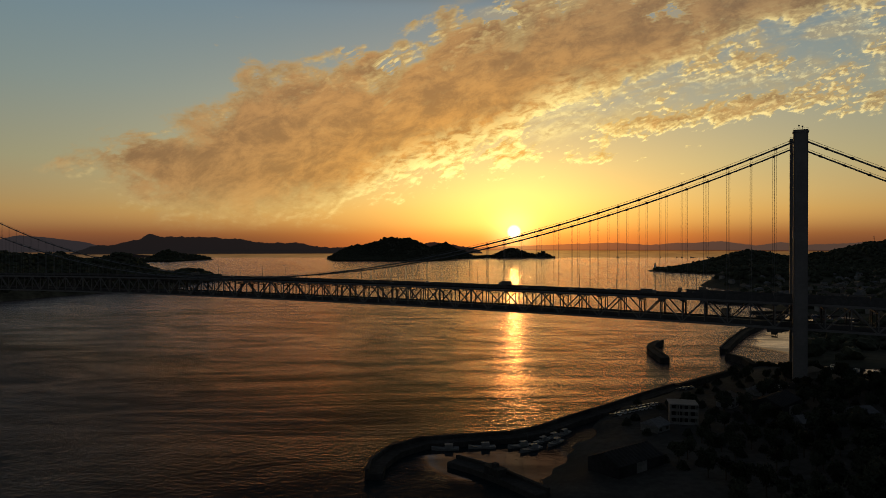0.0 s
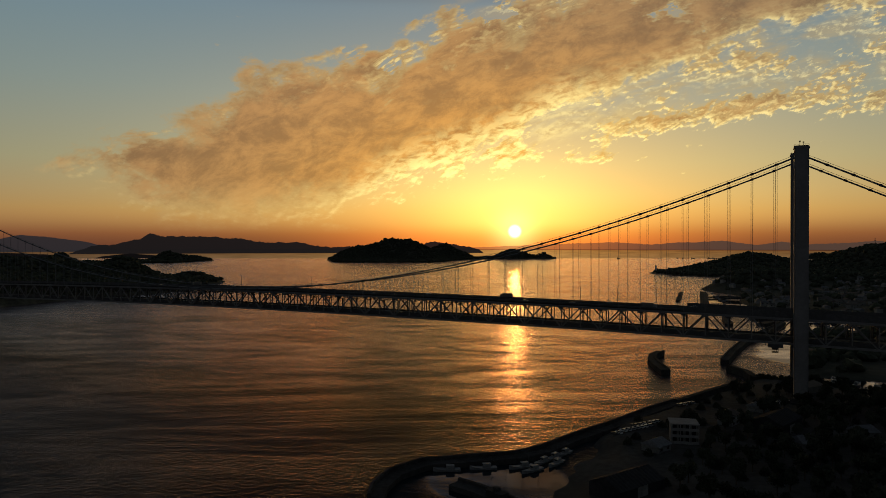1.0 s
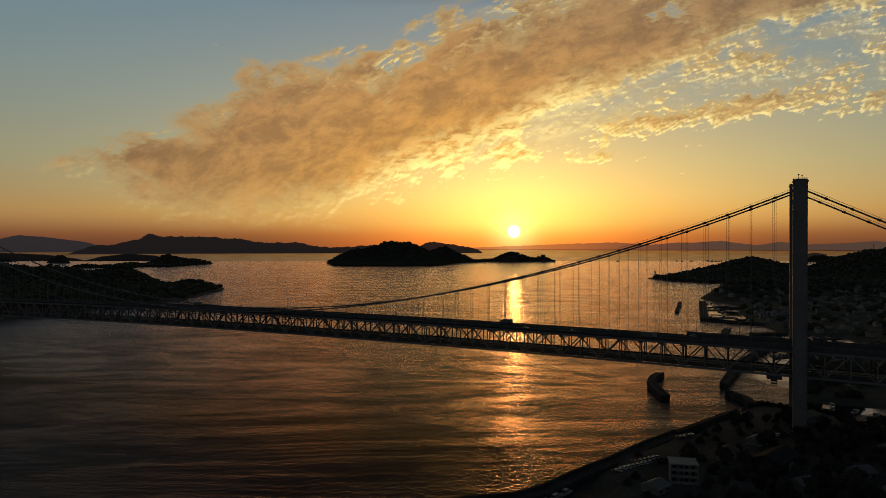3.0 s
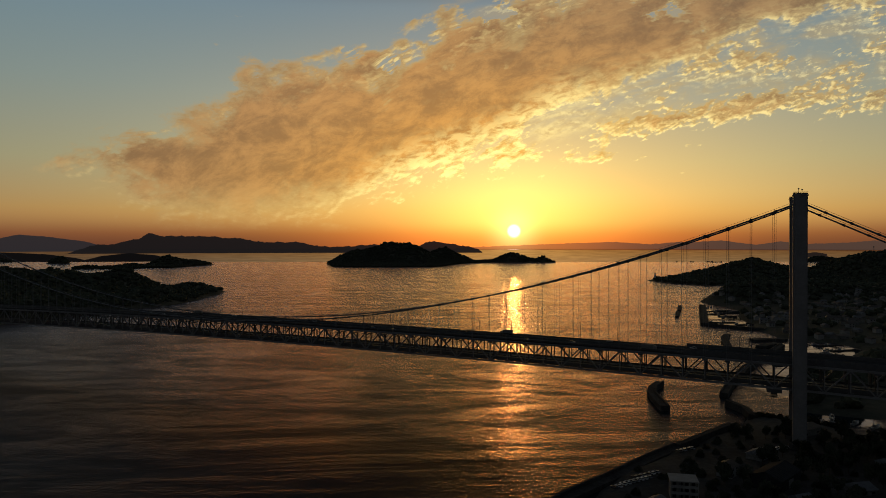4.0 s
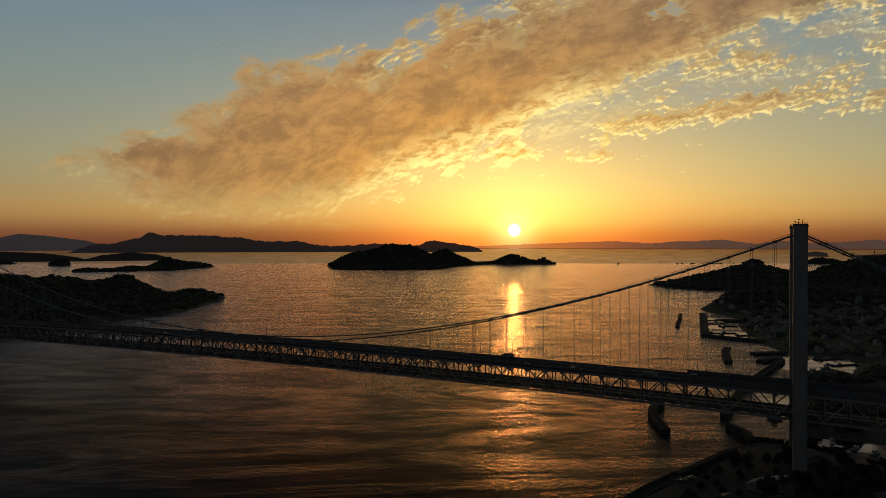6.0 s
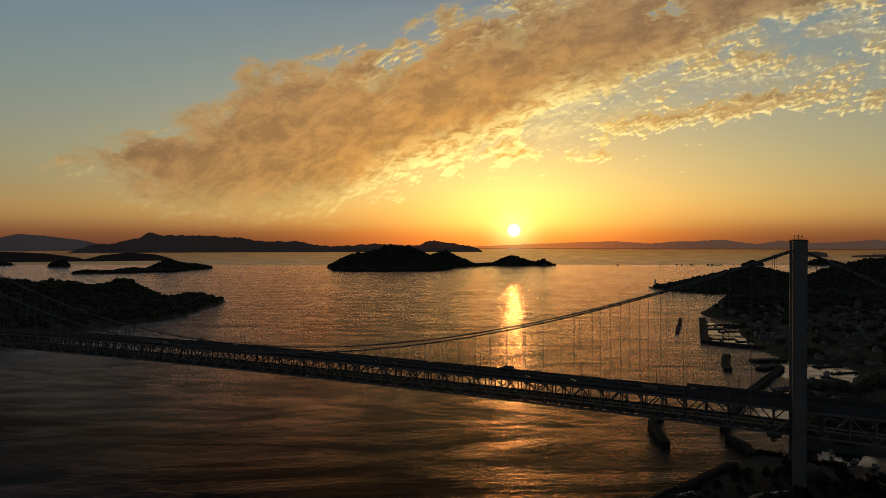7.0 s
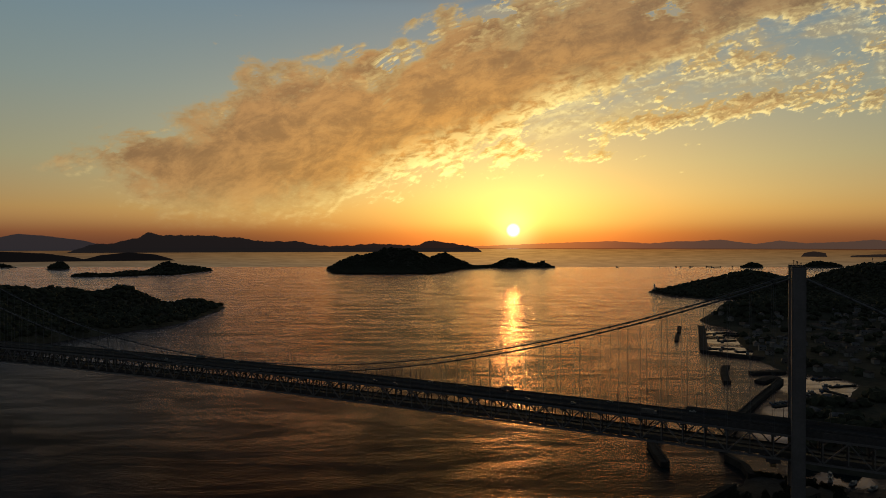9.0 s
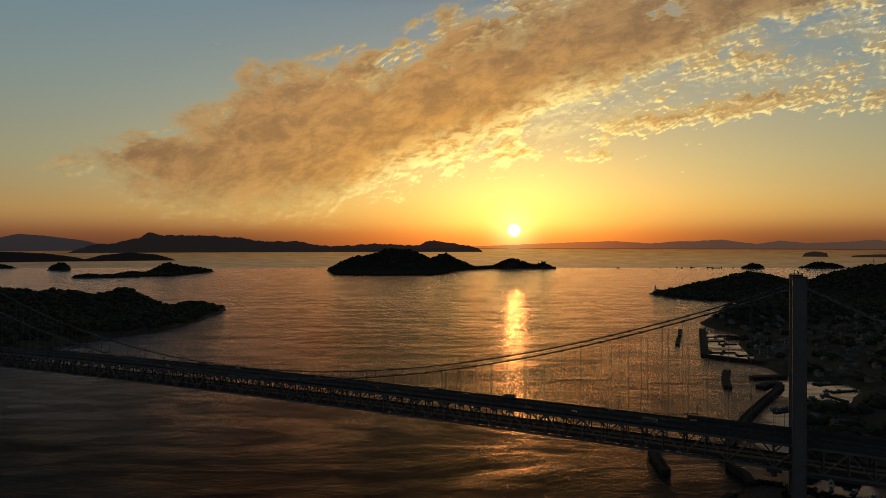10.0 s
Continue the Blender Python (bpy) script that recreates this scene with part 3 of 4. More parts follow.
# low islands further out
land("low_island_ground", "low dark wooded islet with a long spit",
     [(-1975, 3440), (-1850, 3440), (-1740, 3460), (-1600, 3640), (-1490, 3630), (-1500, 3900), (-1490, 4150), (-1512, 4330), (-1560, 4340), (-1680, 4200), (-1760, 4000), (-1850, 3620), (-1970, 3500)],
     [(-1750, 4020, 75, 90, 0, 30), (-1690, 4060, 75, 130, 0, 40), (-1565, 4140, 75, 110, 0, 22), (-1800, 3720, 90, 90, 0, 14), (-1900, 3490, 60, 40, 0, 9)], 14, 3.0, 0.0, 5)
woods("low_island_woods", "dark woods on the low islet", "low_island_ground", 900, 9, 23)
land("round_islet_ground", "small round dark wooded islet", [(-2745, 4520), (-2680, 4480), (-2610, 4480), (-2570, 4520), (-2620, 4580), (-2700, 4580)],
     [(-2655, 4530, 62, 40, 0, 46)], 10, 3.0, 0.0, 6)
woods("round_islet_woods", "dark woods on the small islet", "round_islet_ground", 160, 9, 24)
FAR_ISLETS = [("flat_islet_ground", 2300, 4850, 88, 40, 26), ("east_islet_ground", 2860, 4930, 190, 42, 36)]
for k, (name, ax, ay, wide, high, deep) in enumerate(FAR_ISLETS):
    land(name, "low dark wooded islet in the far sound", [(ax - wide, ay), (ax - wide * 0.6, ay - deep), (ax + wide * 0.5, ay - deep * 1.1), (ax + wide, ay), (ax + wide * 0.4, ay + deep), (ax - wide * 0.5, ay + deep)],
         [(ax - wide * 0.15, ay, wide * 0.55, deep * 1.2, 0, high), (ax + wide * 0.5, ay, wide * 0.4, deep, 0, high * 0.5)], 9, 2.0, 0.0, 30 + k)
    woods(name.replace("ground", "woods"), "dark woods on a far islet", name, 200, 8, 40 + k)
land("west_point_ground", "dark wooded headland on the far side of the sound", [(-4000, 4880), (-3600, 4840), (-3250, 4870), (-3180, 4900), (-3300, 4960), (-4000, 4960)],
     [(-3560, 4915, 260, 40, 0, 48), (-3900, 4915, 160, 40, 0, 40)], 16, 2.0, 0.0, 52)
woods("west_point_woods", "dark woods on a far headland", "west_point_ground", 400, 9, 62)

# the mainland with its harbours, town and hills
MAIN = [(273.8, 489.9), (297.8, 560.8), (341.3, 638.1), (383.6, 713.9), (436.8, 713.9), (463, 733.9), (505, 793.9), (506.9, 844.1), (479.2, 856.4), (456.9, 890.4), (471, 965.4), (474.2, 997.2), (492.8, 1038.1), (506.5, 1123.3),
        (562.6, 1239.8), (583.2, 1337), (570.6, 1378.6), (572.6, 1447.8), (645.8, 1557.4), (720, 1610.5), (899.2, 1859.2), (930.5, 2000.6), (821.7, 2047.3), (747.5, 2178), (732.3, 2352.4), (992.2, 2661), (1337.7, 2898.3),
        (2314.3, 2937.3), (2694.3, 439.1), (479.2, 429.3), (328.9, 466.5)]
land("mainland_ground", "dark mainland shore with town and wooded hills", MAIN,
     [(1161, 2459, 160, 209, 0, 57.4), (992, 2278, 110, 110, 0, 11), (1593, 2344, 128, 275, 0, 78.7), (1470, 2344, 92, 238, 0, 36.6), (2174, 2128, 324, 555, 0, 92.5), (687, 1468, 105, 95, 0, 32.4), (855, 1540, 124, 86, 0, 28.5),
      (1242, 1433, 229, 287, 0, 43.9), (1126, 881, 294, 254, 0, 39.2)],
     11, 3.0, 0.010, 7, None, "coast")


def town_gap(px, py, z, rng):
    return (z < 17) & (py < 1500) & (rng.uniform(0, 1, px.shape) > np.where(py < 760, 0.55, 0.16))


woods("mainland_woods", "dense dark woods on the mainland hills", "mainland_ground", 14000, 7.5, 25, town_gap)

# the near shore below the camera
NEAR = [(201, 454), (226, 480), (249.1, 471.3), (261.2, 460.6), (269.3, 445.9), (281.7, 411.6), (420.2, 380.2), (621.1, 350.6), (640, -300), (90, -300), (50, 60), (44.4, 181.6), (36.3, 227.6), (42.3, 247.5), (52.3, 269.4), (66.3, 301.1),
        (84.1, 352.6), (116, 378), (141, 402)]
land("near_shore_ground", "dark harbour ground rising to a wooded slope", NEAR,
     [(333, 212, 121, 111, 0, 17.1), (243, 61, 132, 112, 0, 26.4), (426, 61, 203, 162, 0, 30.4)], 6, 3.2, 0.006, 9, YARD, "shore")


# ---- the bridge ----
BRIDGE = Matrix.Translation((213.07, 390.33, 0)) @ Matrix.Rotation(radians(180 - 25.03), 4, "Z")   # x along the bridge, near cable at y = 0
SPAN, PANELS, FAR = 932.0, 70, -36.0
BAY = SPAN / PANELS
TRUSS_NEAR, TRUSS_FAR, TRUSS_HIGH = -3.0, -33.0, 14.8
CABLE_TOP, CABLE_LOW = 152.5, 59.7


def deck_z(u):
    """Top chord of the stiffening truss, gently arched."""
    return 53.6 - 0.9 * u / SPAN + 5.1 * (1 - (2 * u / SPAN - 1) ** 2)


def cable_z(u):
    if 0 <= u <= SPAN:
        return CABLE_LOW + (CABLE_TOP - 1.3 * u / SPAN - CABLE_LOW) * (2 * u / SPAN - 1) ** 2
    k = (-u if u < 0 else u - SPAN) / 235
    return CABLE_TOP + (50 - CABLE_TOP) * k - 4.5 * math.sin(min(1, k) * math.pi)


def build_bridge():
    bridge = thing("suspension_bridge", "grey steel double-deck suspension bridge crossing the strait", "bridge", BRIDGE)
    u_all = [-18 * BAY + BAY * i for i in range(PANELS + 37)]
    # towers
    for u in (0.0, SPAN):
        for y in (0.0, FAR):
            bm = bmesh.new()
            wide, deep, cut = 3.85, 3.2, 0.7
            ring = [(-wide + cut, -deep), (wide - cut, -deep), (wide - cut, -deep + cut), (wide, -deep + cut), (wide, deep - cut), (wide - cut, deep - cut),
                    (wide - cut, deep), (-wide + cut, deep), (-wide + cut, deep - cut), (-wide, deep - cut), (-wide, -deep + cut), (-wide + cut, -deep + cut)]
            prism(bm, ring, 7.0, 157.3)
            for z in np.arange(19.0, 150.0, 12.0):       # site joints of the leg's steel blocks
                prism(bm, [(a * 1.012, b * 1.015) for a, b in ring], z, z + 0.35)
            box(bm, -4.25, 4.25, -3.5, 3.5, 156.2, 157.0)
            leg = part("tower_leg", bm, STEEL, bridge, "tall grey steel tower leg with notched corners", Matrix.Translation((u, y, 0)))
            part("footing", tower_base(), CONCRETE, leg, "round concrete footing")
            bm = bmesh.new()
            box(bm, -3.9, 3.9, -1.6, 1.6, 157.3, 158.0)
            for a in (-3.8, -1.9, 0, 1.9, 3.8):
                for b in (-2.9, 2.9):
                    beam(bm, (a, b, 157.3), (a, b, 158.6), 0.10)
            for b in (-2.9, 2.9):
                beam(bm, (-3.8, b, 158.6), (3.8, b, 158.6), 0.10)
            for a, h in ((-1.0, 2.4), (0.9, 3.0)):
                beam(bm, (a, 0, 158.0), (a, 0, 158 + h), 0.22)
                box(bm, a - 0.45, a + 0.45, -0.3, 0.3, 158 + h * 0.75, 158 + h)
            part("top_platform", bm, DARK_STEEL, leg, "railed top platform with beacons")
        for z, high in ((34.0, 5.0), (96.0, 5.0), (151.0, 5.5)):
            bm = bmesh.new()
            box(bm, -2.6, 2.6, FAR + 3.2, -3.2, z - high / 2, z + high / 2)
            part("cross_beam", bm, STEEL, bridge, "", Matrix.Translation((u, 0, 0)))
    # main cables with their bands, hangers and hand ropes
    hanger = bmesh.new()
    for a in (-0.5, 0.5):
        tube(hanger, [(a, 0, 0), (a, 0, 1)], 0.08, 5)
    hanger = mesh_of("hanger", hanger, CABLE)
    band = bmesh.new()
    tube(band, [(-0.95, 0, 0), (0.95, 0, 0)], 0.74, 8)
    beam(band, (0, 0, 0.6), (0, 0, 1.7), 0.14)
    band = mesh_of("cable_band", band, DARK_STEEL)
    for y in (0.0, FAR):
        us = [-235 + 5 * i for i in range(int((SPAN + 470) / 5) + 1)]
        bm = bmesh.new()
        tube(bm, [(u, y, cable_z(u)) for u in us], 0.52, 10)
        line = part("main_cable", bm, CABLE, bridge, "thick grey wrapped main cable", smooth=True)
        bm = bmesh.new()
        for b in (-0.55, 0.55):
            tube(bm, [(u, y + b, cable_z(u) + 1.55) for u in us], 0.055, 4)
        part("hand_rope", bm, CABLE, line)
        for i in range(1, PANELS):
            u = i * BAY
            slope = math.degrees(math.atan2(cable_z(u + 1) - cable_z(u - 1), 2))
            part("cable_band", band, None, line, "", pose(u, y, cable_z(u), 0, -slope, 0))
            low = deck_z(u) - 0.4
            part("hanger", hanger, None, line, "", Matrix.Translation((u, y, low)) @ Matrix.Diagonal((1, 1, cable_z(u) - low, 1)))
        for side in (-1, 1):
            for i in range(1, 17):
                u = -i * BAY if side < 0 else SPAN + i * BAY
                slope = math.degrees(math.atan2(cable_z(u + 1) - cable_z(u - 1), 2))
                part("cable_band", band, None, line, "", pose(u, y, cable_z(u), 0, -slope, 0))
    # stiffening truss
    chords = {}
    for y in (TRUSS_NEAR, TRUSS_FAR):
        for name, low in (("top_chord", 0.0), ("bottom_chord", -TRUSS_HIGH)):
            bm = bmesh.new()
            rows = [[bm.verts.new((u, y + a, deck_z(u) + low + b)) for a, b in ((-0.5, -0.62), (0.5, -0.62), (0.5, 0.62), (-0.5, 0.62))] for u in u_all]
            for p, q in zip(rows, rows[1:]):
                for k in range(4):
                    bm.faces.new((p[k], q[k], q[(k + 1) % 4], p[(k + 1) % 4]))
            bm.faces.new(rows[0]), bm.faces.new(rows[-1][::-1])
            chords[y] = part(name, bm, STEEL, bridge, "long grey steel chord of the stiffening truss")
    bm = bmesh.new()
    beam(bm, (0, 0, 0), (0, 0, -TRUSS_HIGH), 0.62, 0.62)
    vertical = mesh_of("vertical", bm, STEEL)
    bm = bmesh.new()
    beam(bm, (0, 0, -TRUSS_HIGH + 0.2), (BAY, 0, -0.2), 0.8, 0.8)
    rising = mesh_of("diagonal", bm, STEEL)
    bm = bmesh.new()
    beam(bm, (0, 0, -0.2), (BAY, 0, -TRUSS_HIGH + 0.2), 0.8, 0.8)
    falling = mesh_of("diagonal", bm, STEEL)
    bm = bmesh.new()                                        # floor frame across the truss: cross truss above, rail floor beam below
    mid = (TRUSS_NEAR + TRUSS_FAR) / 2
    beam(bm, (0, TRUSS_NEAR, -0.2), (0, TRUSS_FAR, -0.2), 0.5, 0.8)
    beam(bm, (0, TRUSS_NEAR, -3.0), (0, TRUSS_FAR, -3.0), 0.45, 0.5)
    for k in range(6):
        ya, yb = TRUSS_NEAR - 5 * k, TRUSS_NEAR - 5 * k - 2.5
        beam(bm, (0, ya, -3.0), (0, yb, -0.3), 0.3)
        beam(bm, (0, yb, -0.3), (0, yb - 2.5, -3.0), 0.3)
    beam(bm, (0, TRUSS_NEAR, -TRUSS_HIGH), (0, TRUSS_FAR, -TRUSS_HIGH), 0.6, 1.6)
    for y in (TRUSS_NEAR - 8, TRUSS_FAR + 8):
        beam(bm, (0, y, -3.0), (0, y, -TRUSS_HIGH), 0.7)
    for y, step_in in ((TRUSS_NEAR, -4.6), (TRUSS_FAR, 4.6)):       # lateral bracing beside the rail decks, and gussets at the panel points
        beam(bm, (0, y, -TRUSS_HIGH), (BAY / 2, y + step_in, -TRUSS_HIGH), 0.5)
        beam(bm, (BAY / 2, y + step_in, -TRUSS_HIGH), (BAY, y, -TRUSS_HIGH), 0.5)
        prism(bm, [(-1.7, y - 0.35), (1.7, y - 0.35), (1.7, y + 0.35), (-1.7, y + 0.35)], -TRUSS_HIGH - 0.2, -TRUSS_HIGH + 1.5)
        prism(bm, [(-1.5, y - 0.35), (1.5, y - 0.35), (1.5, y + 0.35), (-1.5, y + 0.35)], -1.6, 0.2)
    floor_frame = mesh_of("floor_frame", bm, DARK_STEEL)
    for i, u in enumerate(u_all):
        part("floor_frame", floor_frame, None, bridge, "", Matrix.Translation((u, 0, deck_z(u))))
        for y in (TRUSS_NEAR, TRUSS_FAR):
            part("vertical", vertical, None, chords[y], "", Matrix.Translation((u, y, deck_z(u))))
            if i + 1 < len(u_all):
                tip = math.degrees(math.atan2(deck_z(u + BAY) - deck_z(u), BAY))
                part("diagonal", rising if i % 2 else falling, None, chords[y], "", pose(u, y, deck_z(u), 0, -tip, 0))
    # decks
    def strip(name, y0, y1, low, high, mat, label=""):
        bm = bmesh.new()
        rows = [[bm.verts.new((u, y, deck_z(u) + h)) for y, h in ((y0, low), (y1, low), (y1, high), (y0, high))] for u in u_all]
        for p, q in zip(rows, rows[1:]):
            for k in range(4):
                bm.faces.new((p[k], q[k], q[(k + 1) % 4], p[(k + 1) % 4]))
        bm.faces.new(rows[0]), bm.faces.new(rows[-1][::-1])
        part(name, bm, mat, bridge, label)

    strip("road_deck", TRUSS_FAR + 2.2, mid - 1.2, 0.7, 1.5, ASPHALT, "asphalt carriageway on the upper deck")
    strip("road_deck", mid + 1.2, TRUSS_NEAR - 2.2, 0.7, 1.5, ASPHALT, "asphalt carriageway on the upper deck")
    for y in (TRUSS_FAR + 2.0, mid - 1.4, mid + 1.2, TRUSS_NEAR - 2.2):
        strip("guard_rail", y, y + 0.2, 1.504, 2.4, DARK_STEEL)
    for y in (TRUSS_FAR + 1.4, TRUSS_FAR + 6, TRUSS_FAR + 10.5, TRUSS_NEAR - 11.0, TRUSS_NEAR - 6.5, TRUSS_NEAR - 1.9):
        strip("stringer", y, y + 0.4, -0.75, 0.696, DARK_STEEL, "deep steel girder under the road deck")
    # noise barrier near the shore
    for y in (TRUSS_FAR + 0.4, TRUSS_NEAR - 0.7):
        for i, u in enumerate(u_all):
            if u < 62:
                bm = bmesh.new()
                box(bm, 0.05, BAY - 0.05, y, y + 0.3, 0.66, 4.4)
                part("barrier_panel", bm, DARK_STEEL, bridge, "", pose(u, 0, deck_z(u), 0, -math.degrees(math.atan2(deck_z(u + BAY) - deck_z(u), BAY)), 0))
    strip("rail_deck", mid - 10.5, mid - 2.0, -TRUSS_HIGH + 0.2, -TRUSS_HIGH + 2.0, DARK_STEEL, "steel railway deck on the lower level")
    strip("rail_deck", mid + 2.0, mid + 10.5, -TRUSS_HIGH + 0.2, -TRUSS_HIGH + 2.0, DARK_STEEL, "steel railway deck on the lower level")
    for y in (mid - 10.7, mid + 10.5):
        strip("rail_parapet", y, y + 0.2, -TRUSS_HIGH + 1.2, -TRUSS_HIGH + 3.0, DARK_STEEL)
    for y in (TRUSS_NEAR - 1.1, TRUSS_FAR + 0.6):
        strip("inspection_walkway", y, y + 0.5, -TRUSS_HIGH + 0.5, -TRUSS_HIGH + 0.62, DARK_STEEL)
    return bridge


def tower_base():
    bm = bmesh.new()
    rings = ((-4.0, 7.5), (5.2, 7.3), (5.2, 6.2), (7.0, 5.9))
    sides = 12
    rows = [[bm.verts.new((r * math.cos(k * math.tau / sides + 0.26), r * 0.94 * math.sin(k * math.tau / sides + 0.26), z)) for k in range(sides)] for z, r in rings]
    for a, b in zip(rows, rows[1:]):
        for k in range(sides):
            bm.faces.new((a[k], a[(k + 1) % sides], b[(k + 1) % sides], b[k]))
    bm.faces.new(rows[-1])
    return bm


build_bridge()


# ---- harbour works ----
def mole(name, label, path, wide, high, parapet=0.0, group=""):
    """A concrete breakwater along a path, with a parapet on its left side."""
    pts = [Vector(p) for p in path]
    left, right = [], []
    for i, p in enumerate(pts):
        way = (pts[min(i + 1, len(pts) - 1)] - pts[max(i - 1, 0)]).normalized()
        side = Vector((-way.y, way.x))
        left.append(p + side * wide / 2), right.append(p - side * wide / 2)
    base = thing(name, label, "breakwater", group=group)
    bm = bmesh.new()
    prism(bm, [tuple(v) for v in right + left[::-1]], -5.0, high)
    bmesh.ops.bevel(bm, geom=[e for e in bm.edges if all(v.co.z > high - 0.01 for v in e.verts)], offset=0.25, segments=1, affect="EDGES")
    part("wall", bm, CONCRETE, base)
    if parapet:
        inner = [a + (b - a) * (1.4 / wide) for a, b in zip(left, right)]
        bm = bmesh.new()
        prism(bm, [tuple(v) for v in inner + left[::-1]], high + 0.004, high + parapet)
        part("parapet", bm, CONCRETE, base)
    return base


mole("breakwater", "bent concrete breakwater closing the near harbour", [(144.5, 402), (119, 378.5), (90.1, 349), (66.2, 326.9), (47.2, 307.1), (33.1, 298.2), (12.1, 293.2), (-9, 288.3), (-21.1, 275.4), (-26.1, 260.4), (-26.2, 248.5)][::-1], 7, 2.4, 1.6)
mole("quay_wall", "long straight concrete sea wall of the yard", [(144.5, 402), (172, 426.5), (200, 451)][::-1], 6, 3.4, 1.2)
mole("breakwater", "short inner breakwater of the near harbour", [(4, 265.4), (13.1, 257.5), (22.1, 247.5), (35.2, 229.6)], 7, 2.2, 1.2)
mole("breakwater", "stubby concrete breakwater beside the yard", [(222, 468), (227, 490), (223.5, 512)], 6, 4.6, 0.8)
mole("breakwater", "detached bent concrete breakwater standing in the sea", [(194.3, 586), (181.6, 567.6), (174.3, 548.2), (170.5, 523), (168.2, 495.7)], 7, 4.2, 0.8)
mole("breakwater", "long concrete breakwater reaching across the harbour mouth", [(231.5, 539.5), (256.8, 583.1), (297.7, 647.7), (342.3, 707.2), (386.7, 764.4), (418.3, 807.2)], 6.5, 4.2, 1.0)
mole("breakwater", "short dark concrete jetty at the harbour entrance", [(405.6, 858.3), (427.1, 862.1), (452.5, 865.9)], 12, 3.0)
mole("breakwater", "short dark concrete jetty at the harbour entrance", [(389, 801.5), (404.4, 816.7), (423.9, 826.2)], 12, 3.0)
mole("breakwater", "detached bent concrete breakwater off the fishing harbour", [(393.1, 904.5), (381.7, 885.6), (366.6, 850.7), (347.8, 797.7)], 9, 3.2, 0.6)
mole("breakwater", "thin detached breakwater out in the sound", [(487.1, 1344.3), (467.1, 1292.6), (450.7, 1248)], 7, 3.0)
mole("breakwater", "thin detached breakwater out in the sound", [(441.4, 1227.9), (424.9, 1185.8), (407.4, 1139.9)], 7, 3.0)
mole("breakwater", "angled concrete arm enclosing the fishing harbour", [(476.8, 967.3), (442.1, 997.2), (412.3, 1030.7), (454.8, 1141.7), (500.5, 1260.8), (534.9, 1349.7)], 13, 3.4, 0.8)
for path in ([(427.2, 1063.2), (475.7, 1066)], [(475.1, 1187.7), (511.7, 1189.5)], [(493.2, 1242.6), (539.2, 1251.7)], [(554.2, 1228.9), (525.4, 1222.5)], [(518.3, 1155.5), (485.5, 1152.8)], [(490.8, 1040), (464.7, 1032.6)]):
    mole("jetty", "narrow floating jetty in the fishing harbour", path, 5, 1.2, group="jetties")
for path in ([(383.7, 706.2), (367.2, 690.9), (345.6, 681.3)], [(423.9, 719.6), (418.4, 748.3)], [(453.2, 731.1), (444.7, 762.5)], [(496.4, 786.3), (462.2, 776.8)], [(503.4, 824.3), (469.2, 818.6)]):
    mole("jetty", "narrow floating jetty in the harbour basin", path, 5, 1.0, group="jetties")


# ---- boats ----
def fishing_boat(name, label, category, length, mat):
    boat = thing(name, label, category)
    wide = length * 0.14
    bm = bmesh.new()
    sections = []
    for k, w, sheer in ((-0.5, 0.85, 0.9), (-0.25, 1.0, 0.75), (0.1, 1.0, 0.8), (0.32, 0.7, 1.1), (0.5, 0.04, 1.7)):
        x = k * length
        sections.append([bm.verts.new(p) for p in ((x, -wide * w, sheer), (x, -wide * w * 0.7, -0.4), (x, wide * w * 0.7, -0.4), (x, wide * w, sheer))])
    for a, b in zip(sections, sections[1:]):
        for i in range(4):
            bm.faces.new((a[i], b[i], b[(i + 1) % 4], a[(i + 1) % 4]))
    bm.faces.new(sections[0]), bm.faces.new(sections[-1][::-1])
    part("hull", bm, mat, boat)
    bm = bmesh.new()
    prism(bm, [(-0.28 * length, -wide * 0.62), (0.02 * length, -wide * 0.62), (0.02 * length, wide * 0.62), (-0.28 * length, wide * 0.62)], 0.75, 2.5)
    bmesh.ops.bevel(bm, geom=bm.edges[:], offset=0.15, segments=1, affect="EDGES")
    cabin = part("cabin", bm, BOAT_WHITE, boat)
    bm = bmesh.new()
    box(bm, 0.02 * length, 0.02 * length + 0.05, -wide * 0.5, wide * 0.5, 1.6, 2.25)
    part("windscreen", bm, WINDOW, cabin)
    bm = bmesh.new()
    beam(bm, (-0.3 * length, 0, 0.8), (-0.3 * length, 0, 5.2), 0.12)
    beam(bm, (-0.3 * length, 0, 4.2), (-0.45 * length, 0, 3.0), 0.08)
    part("mast", bm, DARK_STEEL, boat)
    return boat


boat_a = fishing_boat("fishing_boat", "white fishing boat moored in the harbour", "boat", 12, BOAT_WHITE)
boat_a.matrix_basis = pose(1, 285, 0.1, 0, 0, 184)
tagged(boat_a, group="moored boats")
boat_b = fishing_boat("fishing_boat", "blue and white fishing boat moored in the harbour", "boat", 10, BOAT_BLUE)
boat_b.matrix_basis = pose(433, 1079, 0.1, 0, 0, 5)
tagged(boat_b, group="moored boats")
for x, y, turn in ((17.1, 287.3, 186), (34.1, 288.8, 200), (44.2, 295.2, 225), (50.2, 301.1, 228), (56.2, 307.1, 228), (38.2, 284.3, 215), (50.2, 293.2, 230)):
    copy_thing(boat_a, pose(x, y, 0.1, 0, 0, turn))
rng = random.Random(4)
